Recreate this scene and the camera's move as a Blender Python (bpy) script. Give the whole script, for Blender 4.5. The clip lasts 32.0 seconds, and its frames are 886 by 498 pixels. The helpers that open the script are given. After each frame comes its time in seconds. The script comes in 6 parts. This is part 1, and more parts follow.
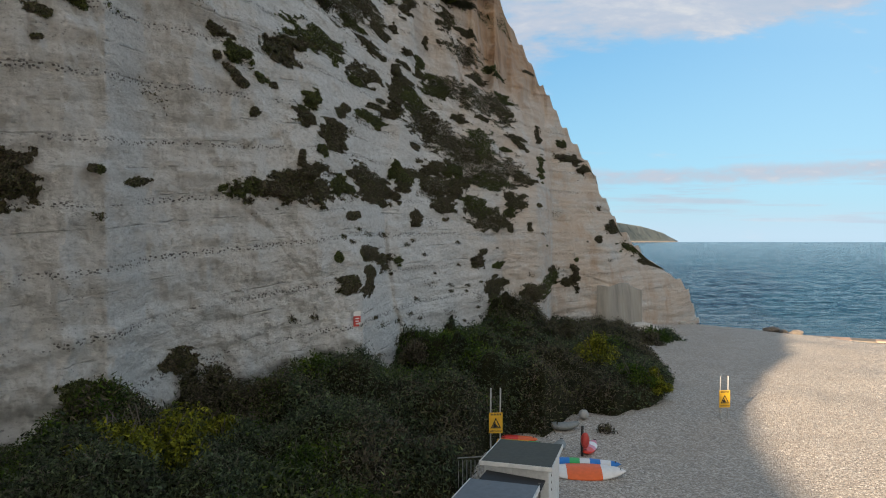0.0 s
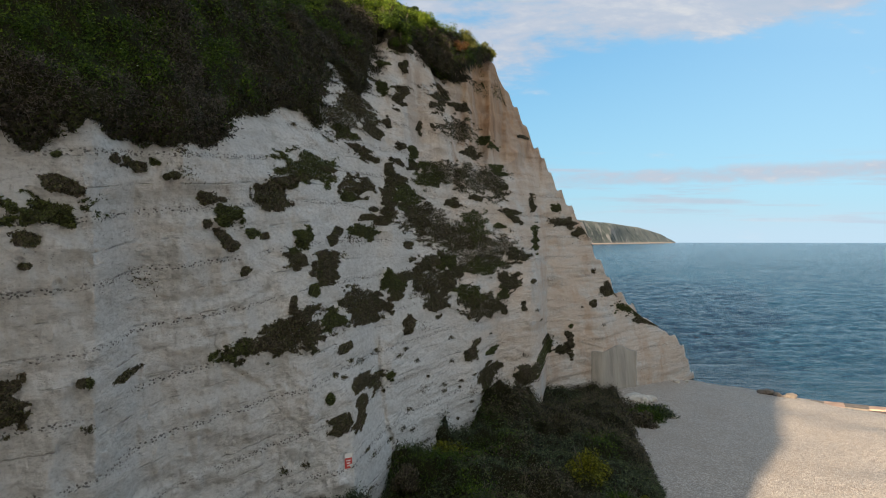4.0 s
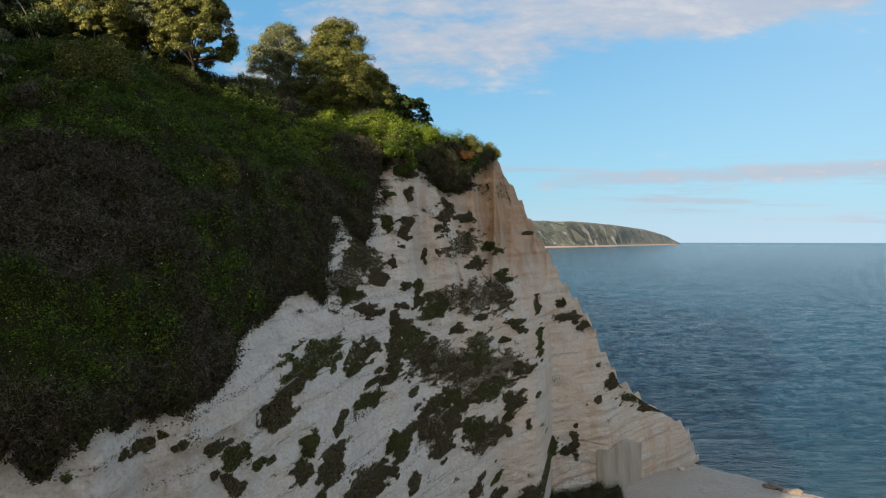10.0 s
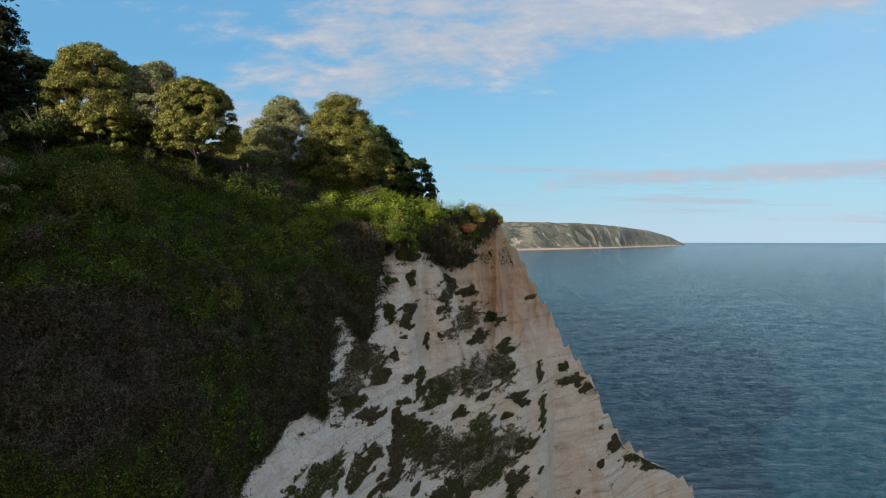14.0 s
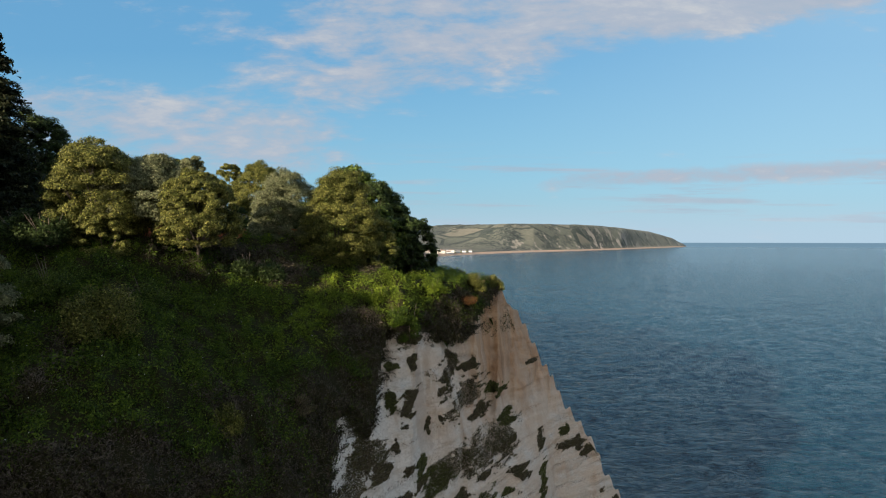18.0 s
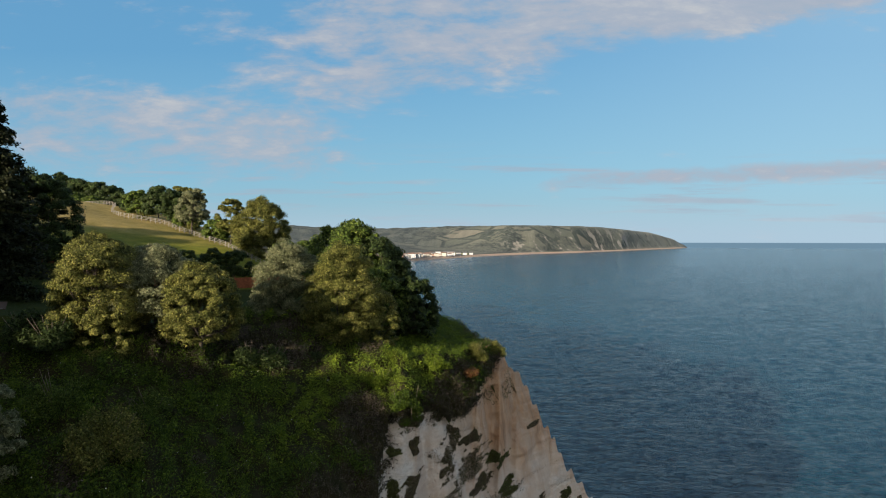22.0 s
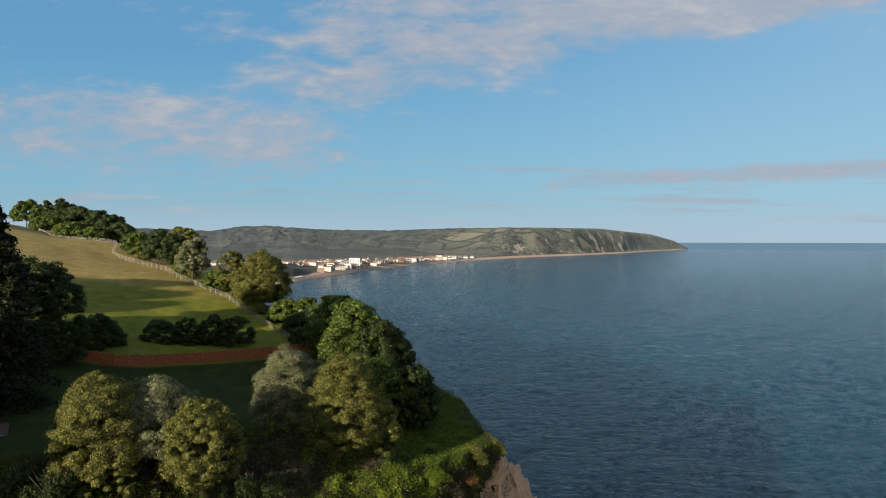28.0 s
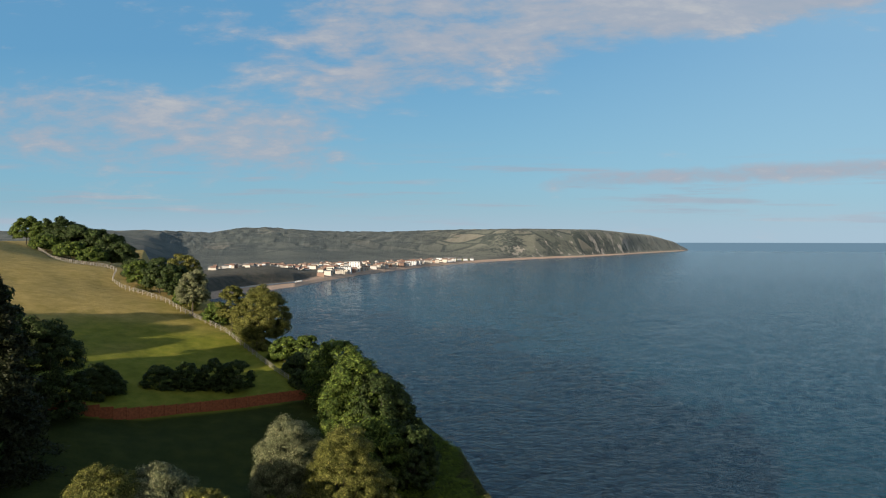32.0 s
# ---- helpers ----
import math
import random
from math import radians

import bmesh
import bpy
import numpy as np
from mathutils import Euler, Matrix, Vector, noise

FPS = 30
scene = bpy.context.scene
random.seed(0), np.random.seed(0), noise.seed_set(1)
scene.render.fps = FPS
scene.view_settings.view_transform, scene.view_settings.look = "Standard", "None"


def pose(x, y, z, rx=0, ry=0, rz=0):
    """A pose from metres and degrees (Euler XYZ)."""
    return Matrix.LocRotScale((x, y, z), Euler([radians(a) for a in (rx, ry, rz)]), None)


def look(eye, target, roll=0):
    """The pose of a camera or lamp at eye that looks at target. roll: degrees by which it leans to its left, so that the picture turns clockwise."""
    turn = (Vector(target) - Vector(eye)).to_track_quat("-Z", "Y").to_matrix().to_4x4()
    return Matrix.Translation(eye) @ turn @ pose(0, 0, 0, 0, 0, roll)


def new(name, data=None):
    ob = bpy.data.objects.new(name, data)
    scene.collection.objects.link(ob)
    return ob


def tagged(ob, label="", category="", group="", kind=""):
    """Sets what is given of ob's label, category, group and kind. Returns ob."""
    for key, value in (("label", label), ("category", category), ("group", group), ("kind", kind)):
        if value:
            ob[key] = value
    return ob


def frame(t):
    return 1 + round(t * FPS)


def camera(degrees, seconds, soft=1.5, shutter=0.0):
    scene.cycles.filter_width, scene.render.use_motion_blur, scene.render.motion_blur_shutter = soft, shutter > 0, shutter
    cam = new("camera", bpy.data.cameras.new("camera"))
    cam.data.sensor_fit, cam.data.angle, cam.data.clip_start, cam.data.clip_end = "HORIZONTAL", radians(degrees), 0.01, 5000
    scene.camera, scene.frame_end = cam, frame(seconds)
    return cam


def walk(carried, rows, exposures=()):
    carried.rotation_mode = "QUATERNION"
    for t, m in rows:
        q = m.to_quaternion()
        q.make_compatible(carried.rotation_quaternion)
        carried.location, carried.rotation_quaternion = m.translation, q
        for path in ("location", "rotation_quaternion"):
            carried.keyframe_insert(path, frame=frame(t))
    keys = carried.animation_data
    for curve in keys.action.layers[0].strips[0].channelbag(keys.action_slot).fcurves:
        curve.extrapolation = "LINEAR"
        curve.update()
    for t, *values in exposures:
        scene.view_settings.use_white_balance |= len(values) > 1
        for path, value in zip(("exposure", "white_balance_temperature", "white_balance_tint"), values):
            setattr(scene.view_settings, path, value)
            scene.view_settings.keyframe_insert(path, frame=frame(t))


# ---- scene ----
cam = camera(70, 32.0, soft=1.05)
# the camera rises straight up at 2 m/s, with a little drift and yaw: seconds, x, yaw
PATH = [(0.0, -0.45, -0.50), (0.5, -0.38, -0.58), (1.0, -0.31, -0.65), (1.5, -0.22, -0.665), (2.0, -0.14, -0.67),
        (3.0, -0.05, -0.68), (3.5, -0.05, -0.68), (5.5, -0.14, -0.65), (6.5, -0.14, -0.57), (7.5, -0.14, -0.49),
        (8.5, -0.14, -0.41), (9.5, -0.12, -0.31), (10.5, -0.08, -0.21), (11.5, -0.04, -0.12), (12.5, -0.01, -0.03),
        (13.5, 0.03, 0.05), (14.5, 0.06, 0.12), (17.0, 0.06, 0.18), (19.0, 0.01, 0.20), (21.0, -0.07, 0.24),
        (23.0, -0.06, 0.28), (25.0, -0.01, 0.33), (27.5, -0.01, 0.33), (29.5, -0.02, 0.31), (32.0, 0.0, 0.31)]
walk(cam, [(t, pose(x, 0, 10 + 2 * t, 90 - 0.79, 0, yaw)) for t, x, yaw in PATH],
     exposures=[(0, 1.48, 6550, 10), (6, 1.45, 6550, 10), (13, 1.34, 6500, 10), (19, 1.17, 6450, 10), (25, 1.03, 6450, 10), (32, 0.97, 6450, 10)])

SUN_EL, SUN_AZ = radians(14.0), math.atan2(-0.62, -0.78)      # evening sun, behind the camera and to its left
SEA = -2.0


# ---- node shorthand ----
class Nodes:
    def __init__(self, tree):
        self.t = tree

    def add(self, kind, **kw):
        n = self.t.nodes.new(kind)
        for k, v in kw.items():
            if k == "ins":
                for name, val in v.items():
                    self.put(n.inputs[name], val)
            elif k == "operation":
                n.operation = v
            elif k == "blend":
                n.blend_type = v
            elif k == "dims":
                n.noise_dimensions = v
            elif k == "feature":
                n.feature = v
        return n

    def put(self, socket, val):
        if isinstance(val, bpy.types.NodeSocket):
            self.t.links.new(val, socket)
        else:
            if socket.type == "RGBA" and len(val) == 3:
                val = (*val, 1)
            socket.default_value = val

    def math(self, op, a, b=0.0, c=0.0, clamp=False):
        n = self.t.nodes.new("ShaderNodeMath")
        n.operation, n.use_clamp = op, clamp
        for s, v in zip(n.inputs, (a, b, c)):
            self.put(s, v)
        return n.outputs[0]

    def noise(self, vec, scale, detail=4.0, rough=0.55, dist=0.0):
        n = self.add("ShaderNodeTexNoise", ins={"Vector": vec, "Scale": scale, "Detail": detail, "Roughness": rough, "Distortion": dist})
        return n.outputs["Fac"]

    def ramp(self, fac, *stops, ease="LINEAR"):
        n = self.t.nodes.new("ShaderNodeValToRGB")
        n.color_ramp.interpolation = ease
        while len(n.color_ramp.elements) < len(stops):
            n.color_ramp.elements.new(0.5)
        for e, (p, c) in zip(n.color_ramp.elements, stops):
            e.position = p
            e.color = (c, c, c, 1) if isinstance(c, (int, float)) else (*c, 1)
        self.put(n.inputs[0], fac)
        return n.outputs[0]

    def mix(self, fac, a, b, blend="MIX"):
        n = self.t.nodes.new("ShaderNodeMix")
        n.data_type, n.blend_type = "RGBA", blend
        for name, v in (("Factor_Float", fac), ("A_Color", a), ("B_Color", b)):
            self.put([s for s in n.inputs if s.identifier == name][0], v)
        return [s for s in n.outputs if s.identifier == "Result_Color"][0]

    def span(self, val, a, b, c=0.0, d=1.0):
        n = self.t.nodes.new("ShaderNodeMapRange")
        n.interpolation_type = "SMOOTHSTEP"
        for s, v in zip(n.inputs, (val, a, b, c, d)):
            self.put(s, v)
        return n.outputs[0]

    def stretch(self, vec, scale, rot=(0, 0, 0)):
        n = self.add("ShaderNodeMapping", ins={"Vector": vec, "Scale": scale, "Rotation": rot})
        return n.outputs[0]

    def bump(self, height, strength=0.5, distance=0.1):
        n = self.add("ShaderNodeBump", ins={"Height": height, "Strength": strength, "Distance": distance})
        return n.outputs[0]

    def xyz(self, vec):
        n = self.add("ShaderNodeSeparateXYZ", ins={0: vec})
        return n.outputs


def material(name, build, rough=0.85):
    m = bpy.data.materials.new(name)
    m.use_nodes = True
    b = m.node_tree.nodes["Principled BSDF"]
    b.inputs["Roughness"].default_value = rough
    n = Nodes(m.node_tree)
    pos = n.add("ShaderNodeNewGeometry").outputs["Position"]
    build(n, b, pos)
    return m


def plain(name, color, rough=0.6, metal=0.0, vary=0.25, scale=6.0):
    def build(n, b, pos):
        k = n.noise(pos, scale, 5)
        dark = tuple(c * (1 - vary) for c in color)
        light = tuple(min(1, c * (1 + vary * 0.5)) for c in color)
        n.put(b.inputs["Base Color"], n.ramp(k, (0.3, dark), (0.7, light)))
        b.inputs["Metallic"].default_value = metal
        n.put(b.inputs["Normal"], n.bump(n.noise(pos, scale * 6, 3), 0.15, 0.01))
    return material(name, build, rough)


# ---- world and sun ----
world = bpy.data.worlds.new("sky")
scene.world = world
world.use_nodes = True
w = Nodes(world.node_tree)
bg = world.node_tree.nodes["Background"]
sky = w.t.nodes.new("ShaderNodeTexSky")
sky.sky_type, sky.sun_disc = "NISHITA", False
sky.sun_elevation, sky.sun_rotation = SUN_EL, SUN_AZ % (2 * math.pi)
sky.air_density, sky.dust_density, sky.ozone_density = 1.0, 1.6, 2.0
way = w.add("ShaderNodeTexCoord").outputs["Generated"]
vx, vy, vz = w.xyz(way)
up = w.math("MAXIMUM", vz, 0.02)
flat = w.add("ShaderNodeCombineXYZ", ins={0: w.math("DIVIDE", vx, up), 1: w.math("DIVIDE", vy, up), 2: 0.0}).outputs[0]
# high broken cloud in two long banks, and thin streaks near the horizon
ahead = w.math("MAXIMUM", w.math("ABSOLUTE", vy), 0.2)
el, az = w.math("DIVIDE", vz, ahead), w.math("DIVIDE", vx, ahead)          # rise and side of the line of sight
sheet = w.add("ShaderNodeCombineXYZ", ins={0: az, 1: w.math("MULTIPLY", el, 2.6), 2: 0.0}).outputs[0]
puff = w.noise(w.stretch(sheet, (1, 1, 1), (0, 0, radians(-14))), 5.5, 9, 0.62, 0.25)
flake = w.noise(w.stretch(sheet, (1, 1.3, 1), (0, 0, radians(-10))), 17.0, 6, 0.6, 0.2)
bank1 = w.math("SUBTRACT", el, w.math("ADD", w.math("MULTIPLY", az, 0.21), 0.215))
bank1 = w.math("MULTIPLY", w.span(bank1, -0.03, 0.07), w.span(az, -0.55, -0.05, 0.15, 1.0))
bank1 = w.math("MULTIPLY", w.math("MULTIPLY", bank1, w.span(az, 0.20, 0.60, 1.0, 1.7)), w.span(el, 0.66, 0.38))
bank2 = w.math("MULTIPLY", w.span(w.math("ABSOLUTE", w.math("SUBTRACT", el, w.math("SUBTRACT", 0.145, w.math("MULTIPLY", az, 0.06)))), 0.125, 0.02), w.span(az, -0.04, -0.24))
band = w.math("ABSOLUTE", w.math("SUBTRACT", el, w.math("ADD", 0.086, w.math("MULTIPLY", az, 0.04))))
bank3 = w.math("MULTIPLY", w.span(band, 0.028, 0.003), w.span(az, 0.08, 0.22))
shape = w.math("ADD", w.math("MULTIPLY", puff, 0.72), w.math("MULTIPLY", flake, 0.28))
high = w.span(w.math("ADD", shape, w.math("MULTIPLY", w.math("MAXIMUM", bank1, w.math("MAXIMUM", w.math("MULTIPLY", bank2, 0.84), w.math("MULTIPLY", bank3, 0.98))), 0.28)), 0.585, 0.83)
streak = w.noise(w.stretch(sheet, (1.5, 9, 1), (0, 0, radians(-3))), 2.2, 7, 0.58, 0.2)
low = w.math("MULTIPLY", w.span(streak, 0.50, 0.66), w.math("MULTIPLY", w.span(el, 0.16, 0.10), w.span(el, 0.0, 0.03)))
cloud = w.math("MULTIPLY", w.math("MAXIMUM", high, w.math("MULTIPLY", low, 0.78)), 0.9)
bright = w.ramp(shape, (0.36, (3.8, 4.6, 5.6)), (0.54, (4.6, 5.0, 5.8)), (0.68, (6.2, 6.2, 6.3)))
# towards the low sun the hazy, lightly clouded sky is bright and warm
hazy = w.mix(w.span(vz, 0.0, 1.0, 0.62, 0.45), sky.outputs[0], (9.6, 8.9, 7.6))
blue = w.mix(w.span(vy, -0.45, 0.30, 0.0, 0.72), w.mix(w.span(vy, 0.35, -0.25), sky.outputs[0], hazy), w.ramp(el, (0.0, (4.2, 6.8, 8.4)), (0.10, (2.9, 6.3, 8.6)), (0.30, (1.6, 4.7, 7.9)), (0.8, (1.5, 3.8, 7.0)), (1.0, (2.0, 3.7, 6.0))))
blue = w.mix(w.math("MULTIPLY", w.span(az, -0.1, 0.8, 0.0, 0.34), w.span(vy, 0.0, 0.3)), blue, (5.0, 7.4, 9.0))
air = w.mix(cloud, blue, bright)
mist = w.mix(w.span(el, 0.07, 0.0, 0.0, 0.6), air, (5.2, 6.6, 7.9))
below = w.mix(w.span(vz, -0.0030, -0.0042), mist, (1.8, 3.0, 4.0))
w.put(bg.inputs["Color"], below)
bg.inputs["Strength"].default_value = 0.0435

sun = new("sun", bpy.data.lights.new("sun", "SUN"))
sun.data.energy, sun.data.angle, sun.data.color = 5.0, radians(0.8), (1.0, 0.80, 0.58)
sun.matrix_world = look((-0.62 * 100, -0.78 * 100, 100 * math.tan(SUN_EL)), (0, 0, 0))


# ---- numeric helpers ----
def lattice(ix, iy, iz, seed):
    h = (ix.astype(np.int64) * 374761393 + iy.astype(np.int64) * 668265263 + iz.astype(np.int64) * 1440662683 + seed * 974634221) & 0x7FFFFFFF
    h = ((h ^ (h >> 13)) * 1274126177) & 0x7FFFFFFF
    h = ((h ^ (h >> 16)) * 2246822519) & 0x7FFFFFFF
    return ((h ^ (h >> 15)) & 0xFFFFF) / float(0xFFFFF)


def vnoise(x, y, z=0.0, seed=0):
    """Smooth value noise, -1 to 1."""
    x, y, z = np.broadcast_arrays(np.asarray(x, float), np.asarray(y, float), np.asarray(z, float))
    fx, fy, fz = np.floor(x), np.floor(y), np.floor(z)
    ux, uy, uz = x - fx, y - fy, z - fz
    ux, uy, uz = (u * u * (3 - 2 * u) for u in (ux, uy, uz))
    out = 0
    for dx in (0, 1):
        for dy in (0, 1):
            for dz in (0, 1):
                out = out + lattice(fx + dx, fy + dy, fz + dz, seed) * (ux if dx else 1 - ux) * (uy if dy else 1 - uy) * (uz if dz else 1 - uz)
    return out * 2 - 1


def fbm(x, y, z=0.0, seed=0, octaves=4, gain=0.5):
    out, amp = 0, 1.0
    for k in range(octaves):
        out = out + amp * vnoise(x * 2 ** k, y * 2 ** k, np.asarray(z) * 2 ** k, seed + k)
        amp *= gain
    return out


def smooth01(x):
    x = np.clip(x, 0, 1)
    return x * x * (3 - 2 * x)


def mesh_of(name, verts, faces, mats, smooth=False, slots=None):
    """A mesh from arrays of places and of faces with 3 or 4 corners each."""
    verts, faces = np.asarray(verts, np.float32), np.asarray(faces, np.int32)
    me = bpy.data.meshes.new(name)
    me.vertices.add(len(verts))
    me.vertices.foreach_set("co", verts.ravel())
    n, k = faces.shape
    me.loops.add(n * k)
    me.loops.foreach_set("vertex_index", faces.ravel())
    me.polygons.add(n)
    me.polygons.foreach_set("loop_start", np.arange(0, n * k, k, dtype=np.int32))
    me.polygons.foreach_set("loop_total", np.full(n, k, np.int32))
    me.polygons.foreach_set("use_smooth", np.full(n, smooth))
    for m in (mats if isinstance(mats, (list, tuple)) else [mats]):
        me.materials.append(m)
    if slots is not None:
        me.polygons.foreach_set("material_index", np.asarray(slots, np.int32))
    me.update(calc_edges=True)
    return me


def grid_faces(rows, cols, keep=None):
    i = np.arange(rows * cols).reshape(rows, cols)
    f = np.stack([i[:-1, :-1], i[:-1, 1:], i[1:, 1:], i[1:, :-1]], -1).reshape(-1, 4)
    return f if keep is None else f[keep[f].all(1)]


def used(verts, faces):
    u, inv = np.unique(faces, return_inverse=True)
    return verts[u], inv.reshape(faces.shape)


def part(name, me, parent, label=""):
    """Links a mesh (or a bmesh with its material) as one part of a thing."""
    ob = new(name, me)
    ob.parent = parent
    return tagged(ob, label) if label else ob


def bm_mesh(name, bm, mat, smooth=False):
    me = bpy.data.meshes.new(name)
    for f in bm.faces:
        f.smooth = smooth
    bm.to_mesh(me)
    bm.free()
    for m in (mat if isinstance(mat, (list, tuple)) else [mat]):
        me.materials.append(m)
    return me


def empty(name, m, label, category, group="", kind=""):
    ob = new(name)
    ob.empty_display_size = 0.3
    ob.matrix_world = m
    return tagged(ob, label, category, group, kind)


def leaves(places, size, rng, lean=None, spread=1.0, long=1.5):
    """Small pointed leaves or sprigs round the given places: an array of places and one of faces."""
    n = len(places)
    a = rng.normal(size=(n, 3))
    if lean is not None:
        a = a * spread + lean
    a /= np.linalg.norm(a, axis=1)[:, None] + 1e-9
    b = np.cross(a, rng.normal(size=(n, 3)))
    b /= np.linalg.norm(b, axis=1)[:, None] + 1e-9
    c = np.cross(a, b)
    s = size * rng.uniform(0.6, 1.4, (n, 1))
    bend = a * s * 0.25
    v = np.stack([places - b * s * long * 0.5 + c * s * 0.42, places - b * s * long * 0.5 - c * s * 0.42, places + b * s * long * 0.5 + bend], 1).reshape(-1, 3)
    f = np.arange(n * 3).reshape(n, 3)
    return v, f


def merge(*pieces):
    vs, fs, at = [], [], 0
    for v, f in pieces:
        vs.append(v)
        fs.append(f + at)
        at += len(v)
    return np.concatenate(vs), np.concatenate(fs)


# ---- materials ----
def chalk(n, b, pos):
    px, py, pz = n.xyz(pos)
    warp = n.noise(pos, 0.16, 5)
    # beds dip gently and wander, so the bed height follows the plan as well
    dip = n.math("ADD", n.math("MULTIPLY", n.math("MINIMUM", py, 37.0), 0.10), n.math("MULTIPLY", py, 0.015))
    bed = n.math("ADD", n.math("SUBTRACT", pz, dip), n.math("MULTIPLY", warp, 0.4))
    tone = n.noise(n.stretch(pos, (0.22, 0.22, 0.55)), 1.0, 7, 0.65, 0.4)
    col = n.ramp(tone, (0.25, (0.52, 0.51, 0.488)), (0.42, (0.635, 0.626, 0.606)), (0.58, (0.70, 0.693, 0.675)), (0.78, (0.585, 0.574, 0.552)))
    fine = n.noise(n.stretch(pos, (1.3, 1.3, 2.4)), 2.6, 9, 0.72)
    col = n.mix(0.5, col, n.ramp(fine, (0.32, (0.26, 0.25, 0.235)), (0.46, (0.64, 0.62, 0.585)), (0.70, (0.91, 0.895, 0.865))))
    # grey run-off streaks and lichen
    run = n.noise(n.stretch(pos, (0.9, 0.9, 0.10)), 1.0, 6, 0.68)
    col = n.mix(n.span(run, 0.50, 0.75, 0.0, 0.38), col, (0.40, 0.39, 0.365))
    moss = n.math("MULTIPLY", n.span(n.noise(pos, 0.30, 6, 0.7), 0.56, 0.70), 0.15)
    col = n.mix(moss, col, (0.33, 0.32, 0.22))
    # rows of flint along the beds, and scattered pits
    ring = n.math("FRACT", n.math("MULTIPLY", bed, 0.40))
    row = n.span(n.math("ABSOLUTE", n.math("SUBTRACT", ring, 0.5)), 0.075, 0.030)
    cell = n.add("ShaderNodeTexVoronoi", ins={"Vector": n.stretch(pos, (1.1, 1.1, 1.5)), "Scale": 5.5, "Randomness": 1.0}).outputs["Distance"]
    nod = n.span(cell, 0.44, 0.26)
    some = n.span(n.noise(n.stretch(pos, (0.5, 0.5, 1.6)), 0.30, 5, 0.65), 0.37, 0.47)
    flint = n.math("MULTIPLY", n.math("MULTIPLY", row, nod), some)
    pit = n.add("ShaderNodeTexVoronoi", ins={"Vector": n.stretch(pos, (1, 1, 1.5)), "Scale": 4.4, "Randomness": 1.0}).outputs["Distance"]
    pits = n.math("MULTIPLY", n.span(pit, 0.20, 0.10), n.span(n.noise(n.stretch(pos, (0.5, 0.5, 1.4)), 0.8, 5), 0.50, 0.62))
    dark = n.math("MAXIMUM", flint, n.math("MULTIPLY", pits, 0.7))
    col = n.mix(n.math("MULTIPLY", dark, 0.85), col, (0.075, 0.068, 0.058))
    # partings between the beds, some of them open
    line = n.math("ABSOLUTE", n.math("SUBTRACT", n.math("FRACT", n.math("MULTIPLY", n.math("ADD", bed, n.math("MULTIPLY", fine, 0.10)), 0.83)), 0.5))
    seam = n.math("MULTIPLY", n.span(line, 0.045, 0.0), n.span(n.noise(n.stretch(pos, (0.6, 0.6, 2.0)), 0.8, 7, 0.7), 0.50, 0.60))
    seam = n.math("MULTIPLY", seam, n.span(n.math("ADD", pz, n.math("MULTIPLY", warp, 8)), 25, 33, 1.0, 0.25))      # the upper rock is massive
    col = n.mix(n.math("MULTIPLY", seam, 0.38), col, (0.22, 0.20, 0.17))
    leaf = n.noise(n.stretch(n.add("ShaderNodeCombineXYZ", ins={0: px, 1: py, 2: bed}).outputs[0], (0.08, 0.08, 1.0)), 1.6, 6, 0.6)
    col = n.mix(n.span(leaf, 0.50, 0.66, 0.0, 0.30), col, (0.40, 0.385, 0.35))
    # warm weathering and iron stain of the seaward corner
    blush = n.math("MULTIPLY", n.span(n.math("ADD", px, n.math("MULTIPLY", pz, 0.35)), 1, 13), 0.60)
    col = n.mix(n.math("MULTIPLY", blush, n.span(tone, 0.3, 0.6)), col, (0.60, 0.46, 0.34))
    wall = n.noise(n.stretch(pos, (1, 1, 0.12)), 0.45, 5)
    corner = n.math("MULTIPLY", n.span(n.math("ADD", px, n.math("MULTIPLY", wall, 8)), 5.2, 8.8), n.span(n.math("ADD", pz, n.math("MULTIPLY", wall, 12)), 30, 38))
    # upright dark streaks in the iron stain paint shading into the flutes
    col = n.mix(n.math("MULTIPLY", corner, 0.95), col, n.ramp(n.noise(n.stretch(pos, (0.75, 0.5, 0.08)), 1.0, 6, 0.62, 0.5), (0.32, (0.22, 0.130, 0.074)), (0.46, (0.42, 0.250, 0.142)), (0.60, (0.55, 0.360, 0.220)), (0.75, (0.62, 0.49, 0.36))))
    # pink-beige rock tone, banded upright to paint shading between ribs
    rib_shade = n.math("MULTIPLY", n.math("MULTIPLY", n.span(pz, 22, 31), n.span(px, -9, -4)), n.span(n.noise(n.stretch(pos, (0.55, 0.35, 0.05)), 1.0, 6, 0.62, 0.6), 0.46, 0.60, 0.0, 0.62))
    col = n.mix(rib_shade, col, (0.47, 0.375, 0.295))
    rust = n.math("MULTIPLY", n.span(px, 0, 22), n.span(n.noise(n.stretch(pos, (0.8, 0.8, 0.3)), 0.5, 6, 0.65), 0.48, 0.64))
    col = n.mix(n.math("MULTIPLY", rust, 0.5), col, (0.48, 0.31, 0.185))
    n.put(b.inputs["Base Color"], col)
    h = n.math("SUBTRACT", n.math("ADD", n.math("MULTIPLY", fine, 0.8), n.math("MULTIPLY", tone, 0.5)), n.math("ADD", n.math("MULTIPLY", seam, 0.35), n.math("MULTIPLY", dark, 0.3)))
    n.put(b.inputs["Normal"], n.bump(n.math("SUBTRACT", h, n.math("MULTIPLY", leaf, 0.6)), 1.0, 0.35))


